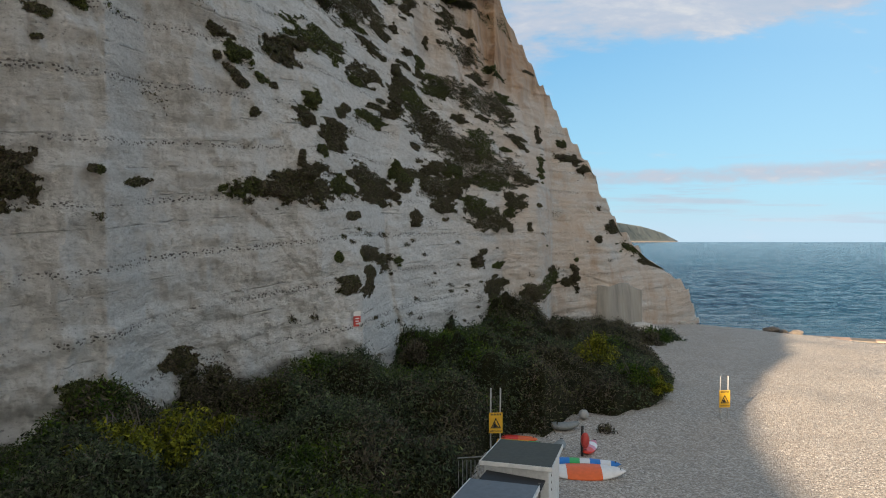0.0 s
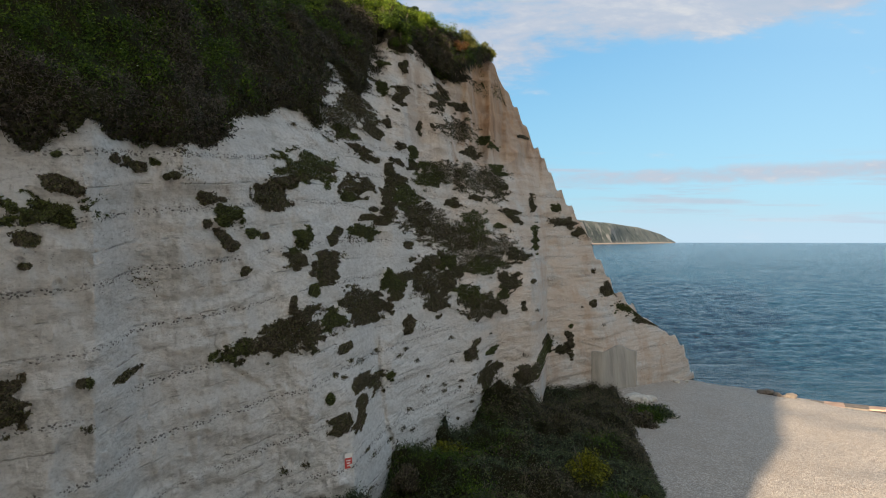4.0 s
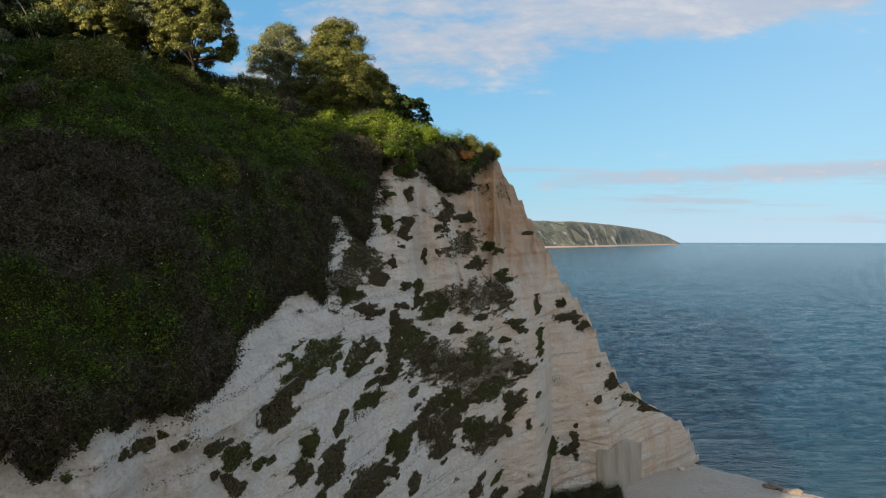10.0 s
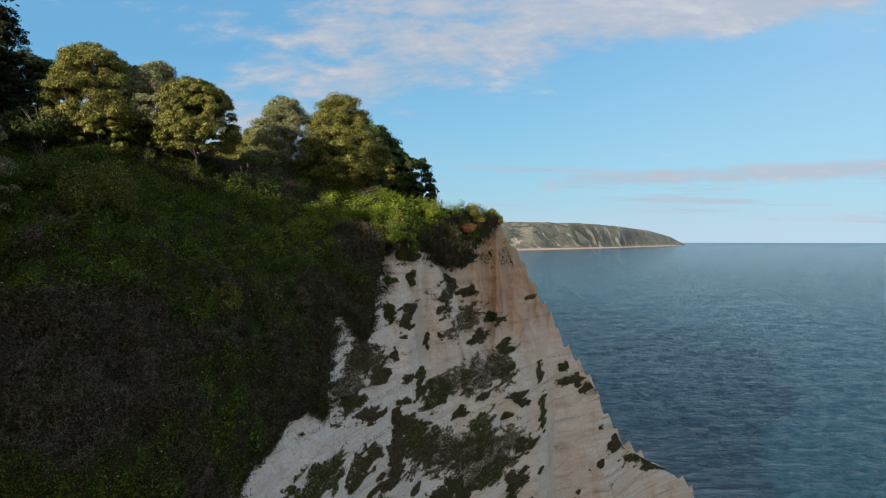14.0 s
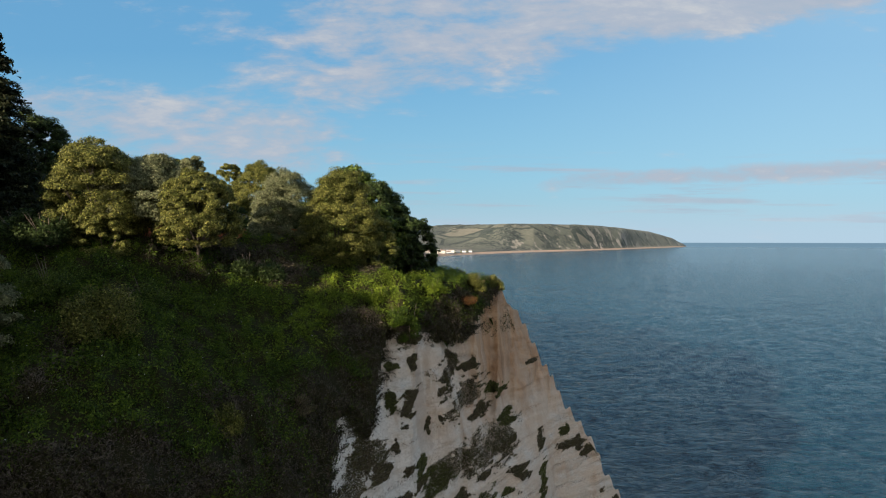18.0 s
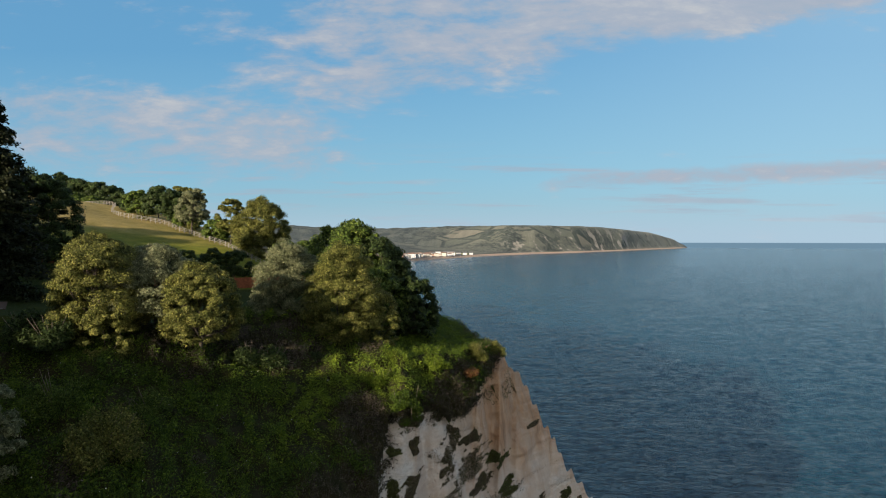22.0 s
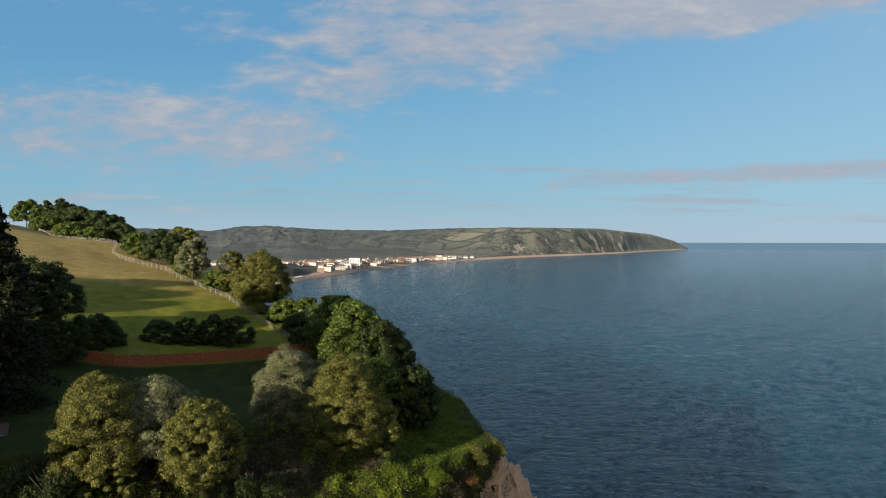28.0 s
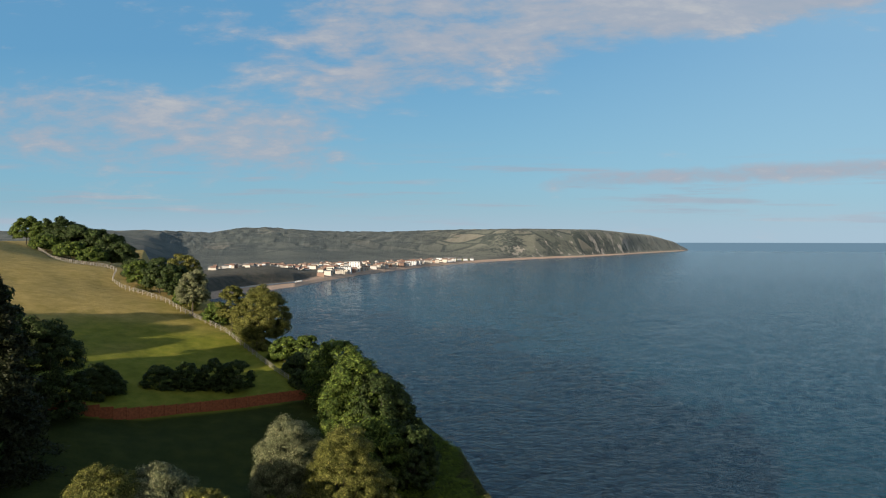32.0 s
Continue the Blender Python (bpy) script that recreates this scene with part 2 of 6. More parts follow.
def pebbles(n, b, pos):
    v = n.add("ShaderNodeTexVoronoi", ins={"Vector": pos, "Scale": 16.0, "Randomness": 1.0})
    u = n.add("ShaderNodeTexVoronoi", ins={"Vector": pos, "Scale": 7.0, "Randomness": 1.0})
    big = n.noise(pos, 0.25, 6, 0.65)
    one = n.ramp(n.xyz(v.outputs["Color"])[0], (0.0, (0.19, 0.16, 0.135)), (0.4, (0.40, 0.34, 0.285)), (0.75, (0.56, 0.485, 0.405)), (1.0, (0.85, 0.80, 0.72)))
    two = n.ramp(n.xyz(u.outputs["Color"])[1], (0.0, (0.22, 0.19, 0.16)), (1.0, (0.56, 0.49, 0.415)))
    col = n.mix(0.30, one, two)
    col = n.mix(n.span(big, 0.42, 0.62, 0.0, 0.25), col, (0.34, 0.27, 0.21))
    n.put(b.inputs["Base Color"], col)
    h = n.math("ADD", n.math("ADD", n.math("MULTIPLY", v.outputs["Distance"], -1.0), n.math("MULTIPLY", u.outputs["Distance"], -0.8)), n.math("MULTIPLY", big, 0.3))
    n.put(b.inputs["Normal"], n.bump(h, 1.0, 0.035))


def seawater(n, b, pos):
    swell = n.noise(n.stretch(pos, (0.035, 0.085, 1), (0, 0, radians(28))), 1.0, 4, 0.55, 0.3)
    roll = n.noise(n.stretch(pos, (0.10, 0.26, 1), (0, 0, radians(14))), 1.0, 4, 0.58, 0.4)
    chop = n.noise(n.stretch(pos, (0.28, 0.62, 1), (0, 0, radians(24))), 1.0, 5, 0.62, 0.3)
    rip = n.noise(n.stretch(pos, (1.0, 1.7, 1), (0, 0, radians(20))), 1.0, 4, 0.6)
    tint = n.noise(n.stretch(pos, (0.006, 0.02, 1), (0, 0, radians(15))), 1.0, 5, 0.6)
    px, py, pz = n.xyz(pos)
    near = n.math("ADD", n.math("MULTIPLY", px, 0.74), n.math("MULTIPLY", py, 0.67))
    shoal = n.span(near, 130, 80, 0.0, 0.06)
    col = n.ramp(tint, (0.25, (0.002, 0.025, 0.048)), (0.75, (0.004, 0.033, 0.058)))
    col = n.mix(n.math("MULTIPLY", shoal, n.span(px, 30, 140)), col, (0.09, 0.19, 0.18))
    cap = n.span(n.math("ADD", n.math("MULTIPLY", chop, 0.55), n.math("MULTIPLY", roll, 0.45)), 0.69, 0.74)
    col = n.mix(n.math("MULTIPLY", cap, 0.5), col, (0.55, 0.6, 0.62))
    n.put(b.inputs["Base Color"], col)
    b.inputs["IOR"].default_value, b.inputs["Specular IOR Level"].default_value = 1.33, 1.0
    h = n.math("ADD", n.math("ADD", n.math("MULTIPLY", swell, 2.4), n.math("MULTIPLY", roll, 4.2)), n.math("ADD", n.math("MULTIPLY", rip, 0.9), n.math("MULTIPLY", chop, 2.2)))
    n.put(b.inputs["Normal"], n.bump(h, 1.0, 0.75))


def growth(name, *stops, zone=0.16, gloss=0.55, thin=0.3, fleck=1.0):
    """Leaves: tones from leaf to leaf and from patch to patch."""
    def build(n, b, pos):
        g = n.add("ShaderNodeNewGeometry").outputs["Random Per Island"]
        patch = n.noise(pos, zone, 5, 0.6)
        k = n.math("ADD", n.math("MULTIPLY", g, 0.55), n.math("MULTIPLY", patch, 0.75))
        lo, hi = 0.28, 0.95
        pts = [(lo + (hi - lo) * i / (len(stops) - 1), c) for i, c in enumerate(stops)]
        col = n.ramp(k, *pts)
        tint = n.math("FRACT", n.math("MULTIPLY", g, 17.3))
        col = n.mix(1.0, col, n.ramp(tint, (0.0, (1 - 0.78 * fleck,) * 3), (0.5, (1 - 0.2 * fleck,) * 3), (1.0, (1 + fleck, 1 + 0.95 * fleck, 1 + 0.85 * fleck))), "MULTIPLY")
        n.put(b.inputs["Base Color"], col)
        b.inputs["Specular IOR Level"].default_value = 0.12
        tr = n.add("ShaderNodeBsdfTranslucent", ins={"Color": col})
        mixer = n.add("ShaderNodeMixShader", ins={0: thin, 1: b.outputs[0], 2: tr.outputs[0]})
        n.t.links.new(mixer.outputs[0], n.t.nodes["Material Output"].inputs[0])
    return material(name, build, gloss)


def turf(n, b, pos):
    b.inputs["Specular IOR Level"].default_value = 0.1
    big = n.noise(pos, 0.035, 4)
    mid = n.noise(pos, 0.35, 6, 0.65)
    fine = n.noise(n.stretch(pos, (1, 1, 1)), 5.0, 5, 0.7)
    px, py, pz = n.xyz(pos)
    dry = n.span(n.math("ADD", pz, n.math("MULTIPLY", big, 14)), 58.5, 65.5)
    green = n.ramp(mid, (0.25, (0.078, 0.098, 0.013)), (0.5, (0.132, 0.152, 0.020)), (0.75, (0.198, 0.192, 0.032)))
    # mown green inside the fence, darkened further to hold the trees' shade
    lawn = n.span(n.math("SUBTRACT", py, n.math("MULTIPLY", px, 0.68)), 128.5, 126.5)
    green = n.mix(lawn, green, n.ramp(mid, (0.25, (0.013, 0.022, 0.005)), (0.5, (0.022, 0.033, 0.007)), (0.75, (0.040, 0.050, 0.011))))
    straw = n.ramp(mid, (0.25, (0.20, 0.165, 0.050)), (0.7, (0.36, 0.28, 0.110)))
    col = n.mix(dry, green, straw)
    col = n.mix(n.span(fine, 0.4, 0.7, 0.0, 0.35), col, (0.06, 0.07, 0.015))
    n.put(b.inputs["Base Color"], col)
    n.put(b.inputs["Normal"], n.bump(n.math("ADD", mid, n.math("MULTIPLY", fine, 0.5)), 0.7, 0.25))


def shaded_soil(n, b, pos):
    b.inputs["Specular IOR Level"].default_value = 0.08
    # earth tones held near black, shade between the leaves above painted in
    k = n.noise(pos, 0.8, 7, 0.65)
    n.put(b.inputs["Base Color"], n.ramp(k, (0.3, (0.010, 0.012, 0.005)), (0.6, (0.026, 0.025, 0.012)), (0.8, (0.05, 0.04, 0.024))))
    n.put(b.inputs["Normal"], n.bump(k, 0.8, 0.3))


def farland(n, b, pos):
    px, py, pz = n.xyz(pos)
    wood = n.noise(pos, 0.012, 8, 0.7)
    cell = n.add("ShaderNodeTexVoronoi", ins={"Vector": n.stretch(pos, (1, 0.7, 0), (0, 0, 0.5)), "Scale": 0.0075})
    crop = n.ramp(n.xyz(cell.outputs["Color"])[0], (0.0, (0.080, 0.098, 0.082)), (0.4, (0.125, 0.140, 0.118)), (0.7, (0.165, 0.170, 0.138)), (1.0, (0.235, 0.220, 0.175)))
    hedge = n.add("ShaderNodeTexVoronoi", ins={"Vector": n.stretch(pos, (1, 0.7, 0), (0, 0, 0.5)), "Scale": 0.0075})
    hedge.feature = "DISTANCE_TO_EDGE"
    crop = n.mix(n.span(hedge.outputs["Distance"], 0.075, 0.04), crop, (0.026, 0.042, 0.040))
    # wood and field tones are greyed, distance haze put into the colour
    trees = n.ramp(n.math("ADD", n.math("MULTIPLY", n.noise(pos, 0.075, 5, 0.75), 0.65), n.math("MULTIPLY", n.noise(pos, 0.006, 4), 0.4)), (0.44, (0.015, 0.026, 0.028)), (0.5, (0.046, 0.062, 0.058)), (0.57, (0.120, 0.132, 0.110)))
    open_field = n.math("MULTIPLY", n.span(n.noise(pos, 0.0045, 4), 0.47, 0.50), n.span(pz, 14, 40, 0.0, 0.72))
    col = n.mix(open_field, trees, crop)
    # dark woods to the west, with a hazy blue lean painted in
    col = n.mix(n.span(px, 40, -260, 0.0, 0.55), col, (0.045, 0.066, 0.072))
    bank = n.math("MULTIPLY", n.span(n.math("SUBTRACT", py, n.math("MULTIPLY", px, -0.9)), 2150, 1300), n.span(py, 1500, 1250))
    col = n.mix(n.math("MULTIPLY", bank, 0.9), col, n.ramp(n.noise(pos, 0.09, 5, 0.7), (0.4, (0.022, 0.026, 0.018)), (0.6, (0.070, 0.062, 0.044))))
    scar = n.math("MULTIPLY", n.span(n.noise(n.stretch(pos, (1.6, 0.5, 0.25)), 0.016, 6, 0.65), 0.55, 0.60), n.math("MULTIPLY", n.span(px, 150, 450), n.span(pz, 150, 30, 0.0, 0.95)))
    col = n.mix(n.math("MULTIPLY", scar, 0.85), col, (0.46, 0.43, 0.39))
    # pale grey mix stands in for haze over the headland
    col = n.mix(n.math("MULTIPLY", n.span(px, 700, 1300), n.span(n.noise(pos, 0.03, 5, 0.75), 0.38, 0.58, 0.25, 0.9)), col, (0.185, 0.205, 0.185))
    mead = n.math("MULTIPLY", n.span(n.math("ABSOLUTE", n.math("SUBTRACT", px, 15)), 75, 55), n.math("MULTIPLY", n.span(py, 2090, 2110), n.span(py, 2300, 2270)))
    col = n.mix(mead, col, (0.24, 0.23, 0.10))
    sand = n.span(n.math("ADD", pz, n.math("MULTIPLY", wood, 1.5)), 5.6, 3.8)
    col = n.mix(sand, col, (0.40, 0.30, 0.23))
    n.put(b.inputs["Base Color"], col)
    n.put(b.inputs["Normal"], n.bump(n.noise(pos, 0.05, 6, 0.75), 0.9, 9))


CHALK, PEBBLE, WATER = material("chalk", chalk, 0.92), material("pebbles", pebbles, 0.85), material("sea_water", seawater, 0.13)
TURF, SHADED_SOIL, FAR = material("turf", turf, 0.95), material("shaded_soil", shaded_soil, 0.95), material("hazy_far_land", farland, 0.95)
SCRUB = growth("scrub_leaf", (0.104, 0.090, 0.080), (0.054, 0.046, 0.037), (0.032, 0.030, 0.018), (0.052, 0.064, 0.017), zone=0.4, fleck=0.8)
IVY = growth("ivy_leaf", (0.013, 0.023, 0.006), (0.040, 0.076, 0.011), (0.115, 0.172, 0.018), zone=0.45, fleck=0.55)
# fresh green raised in tone, sunlight painted into the cliff-edge leaves
LUSH = growth("sunlit_nettle_leaf", (0.044, 0.074, 0.010), (0.088, 0.142, 0.014), (0.185, 0.245, 0.026), zone=0.5, fleck=0.7)
MATS = growth("mat_plant_leaf", (0.088, 0.078, 0.048), (0.070, 0.080, 0.030), (0.090, 0.112, 0.030), zone=0.9)
FOOT = growth("shore_scrub_leaf", (0.070, 0.072, 0.052), (0.054, 0.072, 0.042), (0.080, 0.108, 0.060), (0.120, 0.145, 0.056), zone=0.3)
TUFTS = growth("cliff_plant_leaf", (0.120, 0.095, 0.074), (0.098, 0.085, 0.058), (0.082, 0.092, 0.034), zone=0.9)
OLIVE = growth("olive_leaf", (0.038, 0.050, 0.012), (0.090, 0.106, 0.026), (0.205, 0.205, 0.060), zone=0.7, fleck=0.8)
GREEN = growth("green_leaf", (0.026, 0.048, 0.011), (0.052, 0.090, 0.018), (0.130, 0.175, 0.035), zone=0.5, fleck=0.85)
DARK = growth("dark_leaf", (0.018, 0.034, 0.012), (0.032, 0.055, 0.018), (0.055, 0.080, 0.026), zone=0.5, fleck=0.85)
SILVER = growth("silver_leaf", (0.064, 0.080, 0.042), (0.120, 0.142, 0.076), (0.250, 0.268, 0.160), zone=0.7, fleck=0.7)
NEEDLE = growth("conifer_needle", (0.010, 0.016, 0.010), (0.020, 0.028, 0.014), (0.035, 0.042, 0.018), zone=0.5, thin=0.1, fleck=0.6)
BARK = plain("bark", (0.055, 0.047, 0.038), 0.9, vary=0.5)
TWIG = plain("dry_twig", (0.15, 0.125, 0.105), 0.9, vary=0.4)

# ---- the cliff: upright sections through it, by slope of sight from the rise line: height and distance ahead ----
SECTIONS = []


def section(a, *zd):
    SECTIONS.append((math.atan(a), np.array([p[0] for p in zd], float), np.array([p[1] for p in zd], float) * math.sqrt(1 + a * a)))


def section_back(deg, *zr):
    SECTIONS.append((radians(deg), np.array([p[0] for p in zr], float), np.array([p[1] for p in zr], float)))


# sections out of view; heights are set by where their shade must end
section_back(-150, (-4, 60), (10, 61), (14, 66), (17, 90), (22, 140), (50, 300))
section_back(-138, (-4, 44), (14, 45), (18.5, 48), (22, 62), (26, 100), (50, 220))
section_back(-125, (-4, 34), (18, 34.5), (25, 37), (29, 48), (33, 80), (50, 200))
section_back(-112, (-4, 28.5), (20, 29), (29, 31), (33, 40), (37, 60), (50, 140))
section_back(-100, (-4, 26), (20, 26.5), (29, 28), (34, 36), (38, 48), (50, 95))
section_back(-75, (-4, 25), (17, 25), (25, 26), (33, 29), (40, 36), (47, 48), (50, 70))
section_back(-50, (-4, 25), (18, 25), (22.5, 26.2), (31, 29.5), (39, 34.5), (45, 43), (50, 60))
section(-0.72, (-4, 22.0), (14, 21.4), (18, 21.2), (22, 22.2), (29, 26.0), (37.5, 36.0), (43, 46), (50, 62))
section(-0.64, (-4, 22.6), (14, 22.3), (18, 22.0), (22.2, 23.2), (29.2, 26.4), (37.5, 36.2), (43, 47), (50, 64))
section(-0.54, (-4, 24.3), (8.5, 23.9), (20, 23.7), (22.2, 24.2), (28.9, 29.3), (39, 39.2), (43.5, 48), (46.8, 54), (50, 66))
section(-0.475, (-4, 27.2), (12.7, 26.8), (21, 26.9), (22.4, 27.4), (29, 31), (37.2, 38.6), (41.5, 47.5), (45.8, 55.5), (50, 72))
section(-0.40, (-4, 29.6), (12, 29.1), (22.3, 28.8), (24, 29.4), (32, 36.2), (37.5, 44), (42.8, 54.5), (45.4, 58), (50, 76))
section(-0.303, (-4, 32.2), (8, 32.0), (16.5, 31.7), (22, 33.5), (26, 36.6), (34, 42.4), (39, 52), (44.0, 62), (50, 78))
section(-0.195, (-4, 34.4), (5, 34.3), (10, 34.4), (19, 38), (25.5, 42.3), (29.2, 45.0), (36.5, 53), (41.6, 62), (50, 78))
section(-0.13, (-4, 35.4), (5.4, 36.0), (10, 38.6), (19, 43.8), (27, 48.6), (36.6, 57), (41, 62.5), (50, 80))
section(-0.092, (-4, 38.0), (3, 39.0), (9, 43.3), (19, 46.8), (28, 52), (36.5, 59.4), (40.5, 62), (50, 82))
section(-0.07, (-4, 40.6), (5, 42.6), (13, 45.8), (19.6, 48.2), (28, 53.4), (36, 59.3), (40.6, 62), (50, 84))
section(-0.03, (-4, 45), (5, 46.4), (11.6, 48.7), (19, 54.2), (27, 57.8), (35, 62.4), (41, 66.5), (50, 86))
section(0.02, (-4, 49), (5, 50.4), (12, 53.5), (20, 58.6), (29, 62.7), (36.8, 67), (41.4, 71), (50, 90))
section(0.06, (-4, 52.8), (5.7, 53.8), (13, 57.5), (22, 63), (31, 69), (38, 72.6), (41.3, 76.5), (50, 92))
section(0.095, (-4, 58.5), (6, 60), (12.7, 61), (20, 66.5), (28, 72), (35, 75.4), (39.6, 77.0), (50, 94))
section(0.125, (-4, 60.5), (6, 61.4), (12.7, 63.5), (20, 68.7), (27, 74.2), (32, 78.6), (50, 94))
section(0.150, (-4, 61.5), (4.3, 62), (13, 65.3), (20, 72.6), (27, 77.8), (32, 81), (50, 95))
section(0.163, (-4, 62.5), (4.3, 63.5), (13, 67.8), (19, 75.0), (27, 80), (32, 82), (50, 95))
section(0.176, (-4, 72.5), (4.3, 73), (10, 74.5), (22, 78), (28, 80.5), (50, 97))
section(0.20, (-4, 74), (10, 75.5), (22, 79.8), (27, 82), (50, 97))
section(0.243, (-4, 75.5), (8, 77), (19.5, 82.3), (50, 98))
section(0.266, (-4, 76), (4.3, 77), (9, 78.8), (13, 82), (50, 98))
section(0.30, (-4, 79), (4, 80.6), (9, 84.6), (50, 99))
section(0.335, (-4, 82.6), (4, 84.6), (7.3, 87.6), (50, 100))
section(0.385, (-4, 87.6), (1, 88.4), (4, 89.4), (50, 102))
section(0.415, (-4, 91), (1, 93), (50, 104))

ST = np.array([s[0] for s in SECTIONS])
ZS = np.arange(-4, 46.01, 0.125)
TABLE = np.array([np.interp(ZS, s[1], s[2]) for s in SECTIONS])


def smooth_rows(t, width):
    k = np.hanning(width + 2)[1:-1]
    k /= k.sum()
    p = np.pad(t, ((0, 0), (width // 2, width // 2)), mode="edge")
    return np.array([np.convolve(r, k, "valid") for r in p])


TABLE = smooth_rows(TABLE, 15)
BROW = (np.append(radians(-100), np.arctan([-3, -0.72, -0.53, -0.365, -0.30, -0.236, -0.185, -0.172, -0.160, -0.125, -0.108, -0.098, -0.09, -0.04, -0.015, 0.0, 0.03, 0.045, 0.06, 0.08, 0.092, 0.105])),
        np.array([26, 24, 22.1, 22.5, 22.8, 25.4, 26.7, 26.2, 30.5, 32.0, 30.5, 31.0, 36.3, 37.0, 37.0, 36.9, 36.0, 35.4, 36.2, 37.6, 39.2, 40.4, 41.5]))
CREST = (np.arctan([-0.20, -0.12, 0.045, 0.085, 0.094, 0.104, 0.120, 0.134, 0.151, 0.170, 0.191, 0.215, 0.240, 0.262, 0.283, 0.33, 0.373, 0.392, 0.404, 0.415]),
         np.array([46, 42.6, 41.4, 40.7, 39.6, 38.0, 35.8, 33.6, 30.9, 28.2, 25.0, 21.8, 18.8, 15.0, 11.2, 7.4, 5.2, 3.6, 0.2, -2.5]))


def face_range(th, z):
    """Range of the cliff or hillside from the rise line, before its relief."""
    th, z = np.broadcast_arrays(th, z)
    i = np.clip(np.searchsorted(ST, th) - 1, 0, len(ST) - 2)
    u = np.clip((th - ST[i]) / (ST[i + 1] - ST[i]), 0, 1)
    k = np.clip((z - ZS[0]) / 0.125, 0, len(ZS) - 1.001)
    j = k.astype(int)
    g = k - j
    lo = TABLE[i, j] * (1 - g) + TABLE[i, j + 1] * g
    hi = TABLE[i + 1, j] * (1 - g) + TABLE[i + 1, j + 1] * g
    return lo * (1 - u) + hi * u


def relief(th, z):
    """Ledges, joints and hollows of the rock face, in metres towards the hill."""
    s = np.asarray(th) * 46.0
    y = face_range(th, np.full(np.shape(np.asarray(th) + z), 10.0)) * np.cos(th)
    bed = z - 0.10 * np.minimum(y, 37) - 0.015 * y - 8 * np.clip(np.asarray(th) - 0.165, 0, 1) + 0.5 * fbm(s * 0.12, z * 0.08, seed=3)
    step = vnoise(bed * 0.55, s * 0.05, seed=5) * 0.28 + vnoise(bed * 1.7, s * 0.12, seed=6) * 0.16
    notch = np.clip(1 - np.abs(((bed * 0.36) % 1) - 0.5) / 0.05, 0, 1) * 0.12 * (0.5 + 0.5 * vnoise(s * 0.25, bed * 0.4, seed=12))
    rib = fbm(s * 0.30, z * 0.06, seed=8, octaves=4) * 0.42
    rough = fbm(s * 0.9, z * 1.3, seed=9, octaves=5, gain=0.6) * 0.20
    joint = np.clip(1 - np.abs(vnoise(s * 0.22 + 0.9 * vnoise(z * 0.3, s * 0.1, seed=13), z * 0.09, seed=11)) / 0.05, 0, 1) * 0.22 * smooth01(vnoise(s * 0.15, z * 0.12, seed=14) * 2)
    flute = np.abs(vnoise(s * 1.5 + 0.3 * vnoise(z * 0.2, s * 0.3, seed=16), z * 0.04, seed=17)) * 1.3 * smooth01((np.asarray(th) - 0.0) / 0.03) * smooth01((0.2 - np.asarray(th)) / 0.03) * smooth01((z - 24) / 6)
    gully = np.clip(1 - np.abs(vnoise(s * 0.38 + 0.5 * vnoise(z * 0.12, s * 0.2, seed=19), z * 0.03, seed=18)) / 0.30, 0, 1) * 1.0 * smooth01((np.asarray(th) + 0.13) / 0.05) * smooth01((z - 14) / 12) * smooth01((34 - z) / 6)
    # the pillar below the brow with its sharp seaward edge, the gully beside it, and the cleft lower down
    t = np.tan(np.clip(th, -0.8, 0.5))
    past = t + 0.018 - (37.3 - z) * 0.00465
    pillar = 1.8 * smooth01(past / 0.004) * smooth01((0.055 - past) / 0.04) * smooth01((z - 25) / 3) - 0.8 * np.exp(-((past + 0.02) / 0.016) ** 2) * smooth01((z - 25) / 3)
    valley = 0.7 * np.exp(-((t + 0.101 - (37 - z) * 0.0015) / 0.016) ** 2) * smooth01((z - 20) / 4) + 0.5 * np.exp(-((t + 0.072 + (z - 4) * 0.0038 + 0.004 * vnoise(z * 0.5, z * 0, seed=23)) / 0.005) ** 2) * smooth01((15 - z) / 4)
    buttress = np.abs(vnoise(s * 0.62 + 0.25 * vnoise(z * 0.15, s * 0.2, seed=25), z * 0.035 + s * 0.05, seed=24)) * 1.8 * smooth01((t + 0.12) / 0.03) * smooth01((0.17 - t) / 0.02) * smooth01((z - 22) / 6)
    return step + rib + buttress + rough + joint + notch + flute + gully + pillar + valley


def upper(th, z):
    return smooth01((z - np.interp(th, *BROW) + 0.7 * fbm(np.asarray(th) * 40, z * 0.6, seed=21)) / 1.2)


def on_face(th, z, out=0.0):
    """Places on the rock face, out metres towards the air."""
    r = face_range(th, z) + relief(th, z) * (1 - upper(th, z)) - out
    return np.stack([r * np.sin(th), r * np.cos(th), np.broadcast_to(z, np.shape(r))], -1)


cols = np.concatenate([np.radians(np.arange(-150, -36, 1.0)), np.radians(np.arange(-36, 22.6, 0.09))])
zrow = np.concatenate([np.arange(-4, 40, 0.13), np.arange(40, 46, 0.4)])
TH, ZZ = np.meshgrid(cols, zrow)
crest = np.interp(TH, *CREST)
crest = crest + 0.40 * fbm(TH * 60, TH * 0, seed=31) + 0.38 * np.sin((crest + 0.8 * vnoise(TH * 45, TH * 0, seed=33)) * 3.0) * smooth01((TH - 0.09) / 0.03)
ZC = np.minimum(ZZ, crest)
RR = face_range(TH, ZC) + relief(TH, ZC) * (1 - upper(TH, ZC))
over = ZZ - ZC                                    # past the crest the rock falls away to the sea behind
RR = RR + over * 0.7
ZF = ZC - over * 1.3
V = np.stack([RR * np.sin(TH), RR * np.cos(TH), ZF], -1).reshape(-1, 3)
hidden = ((ZZ > np.interp(TH, *BROW) + 4) & (TH < math.atan(0.09))) | (ZF < -6)
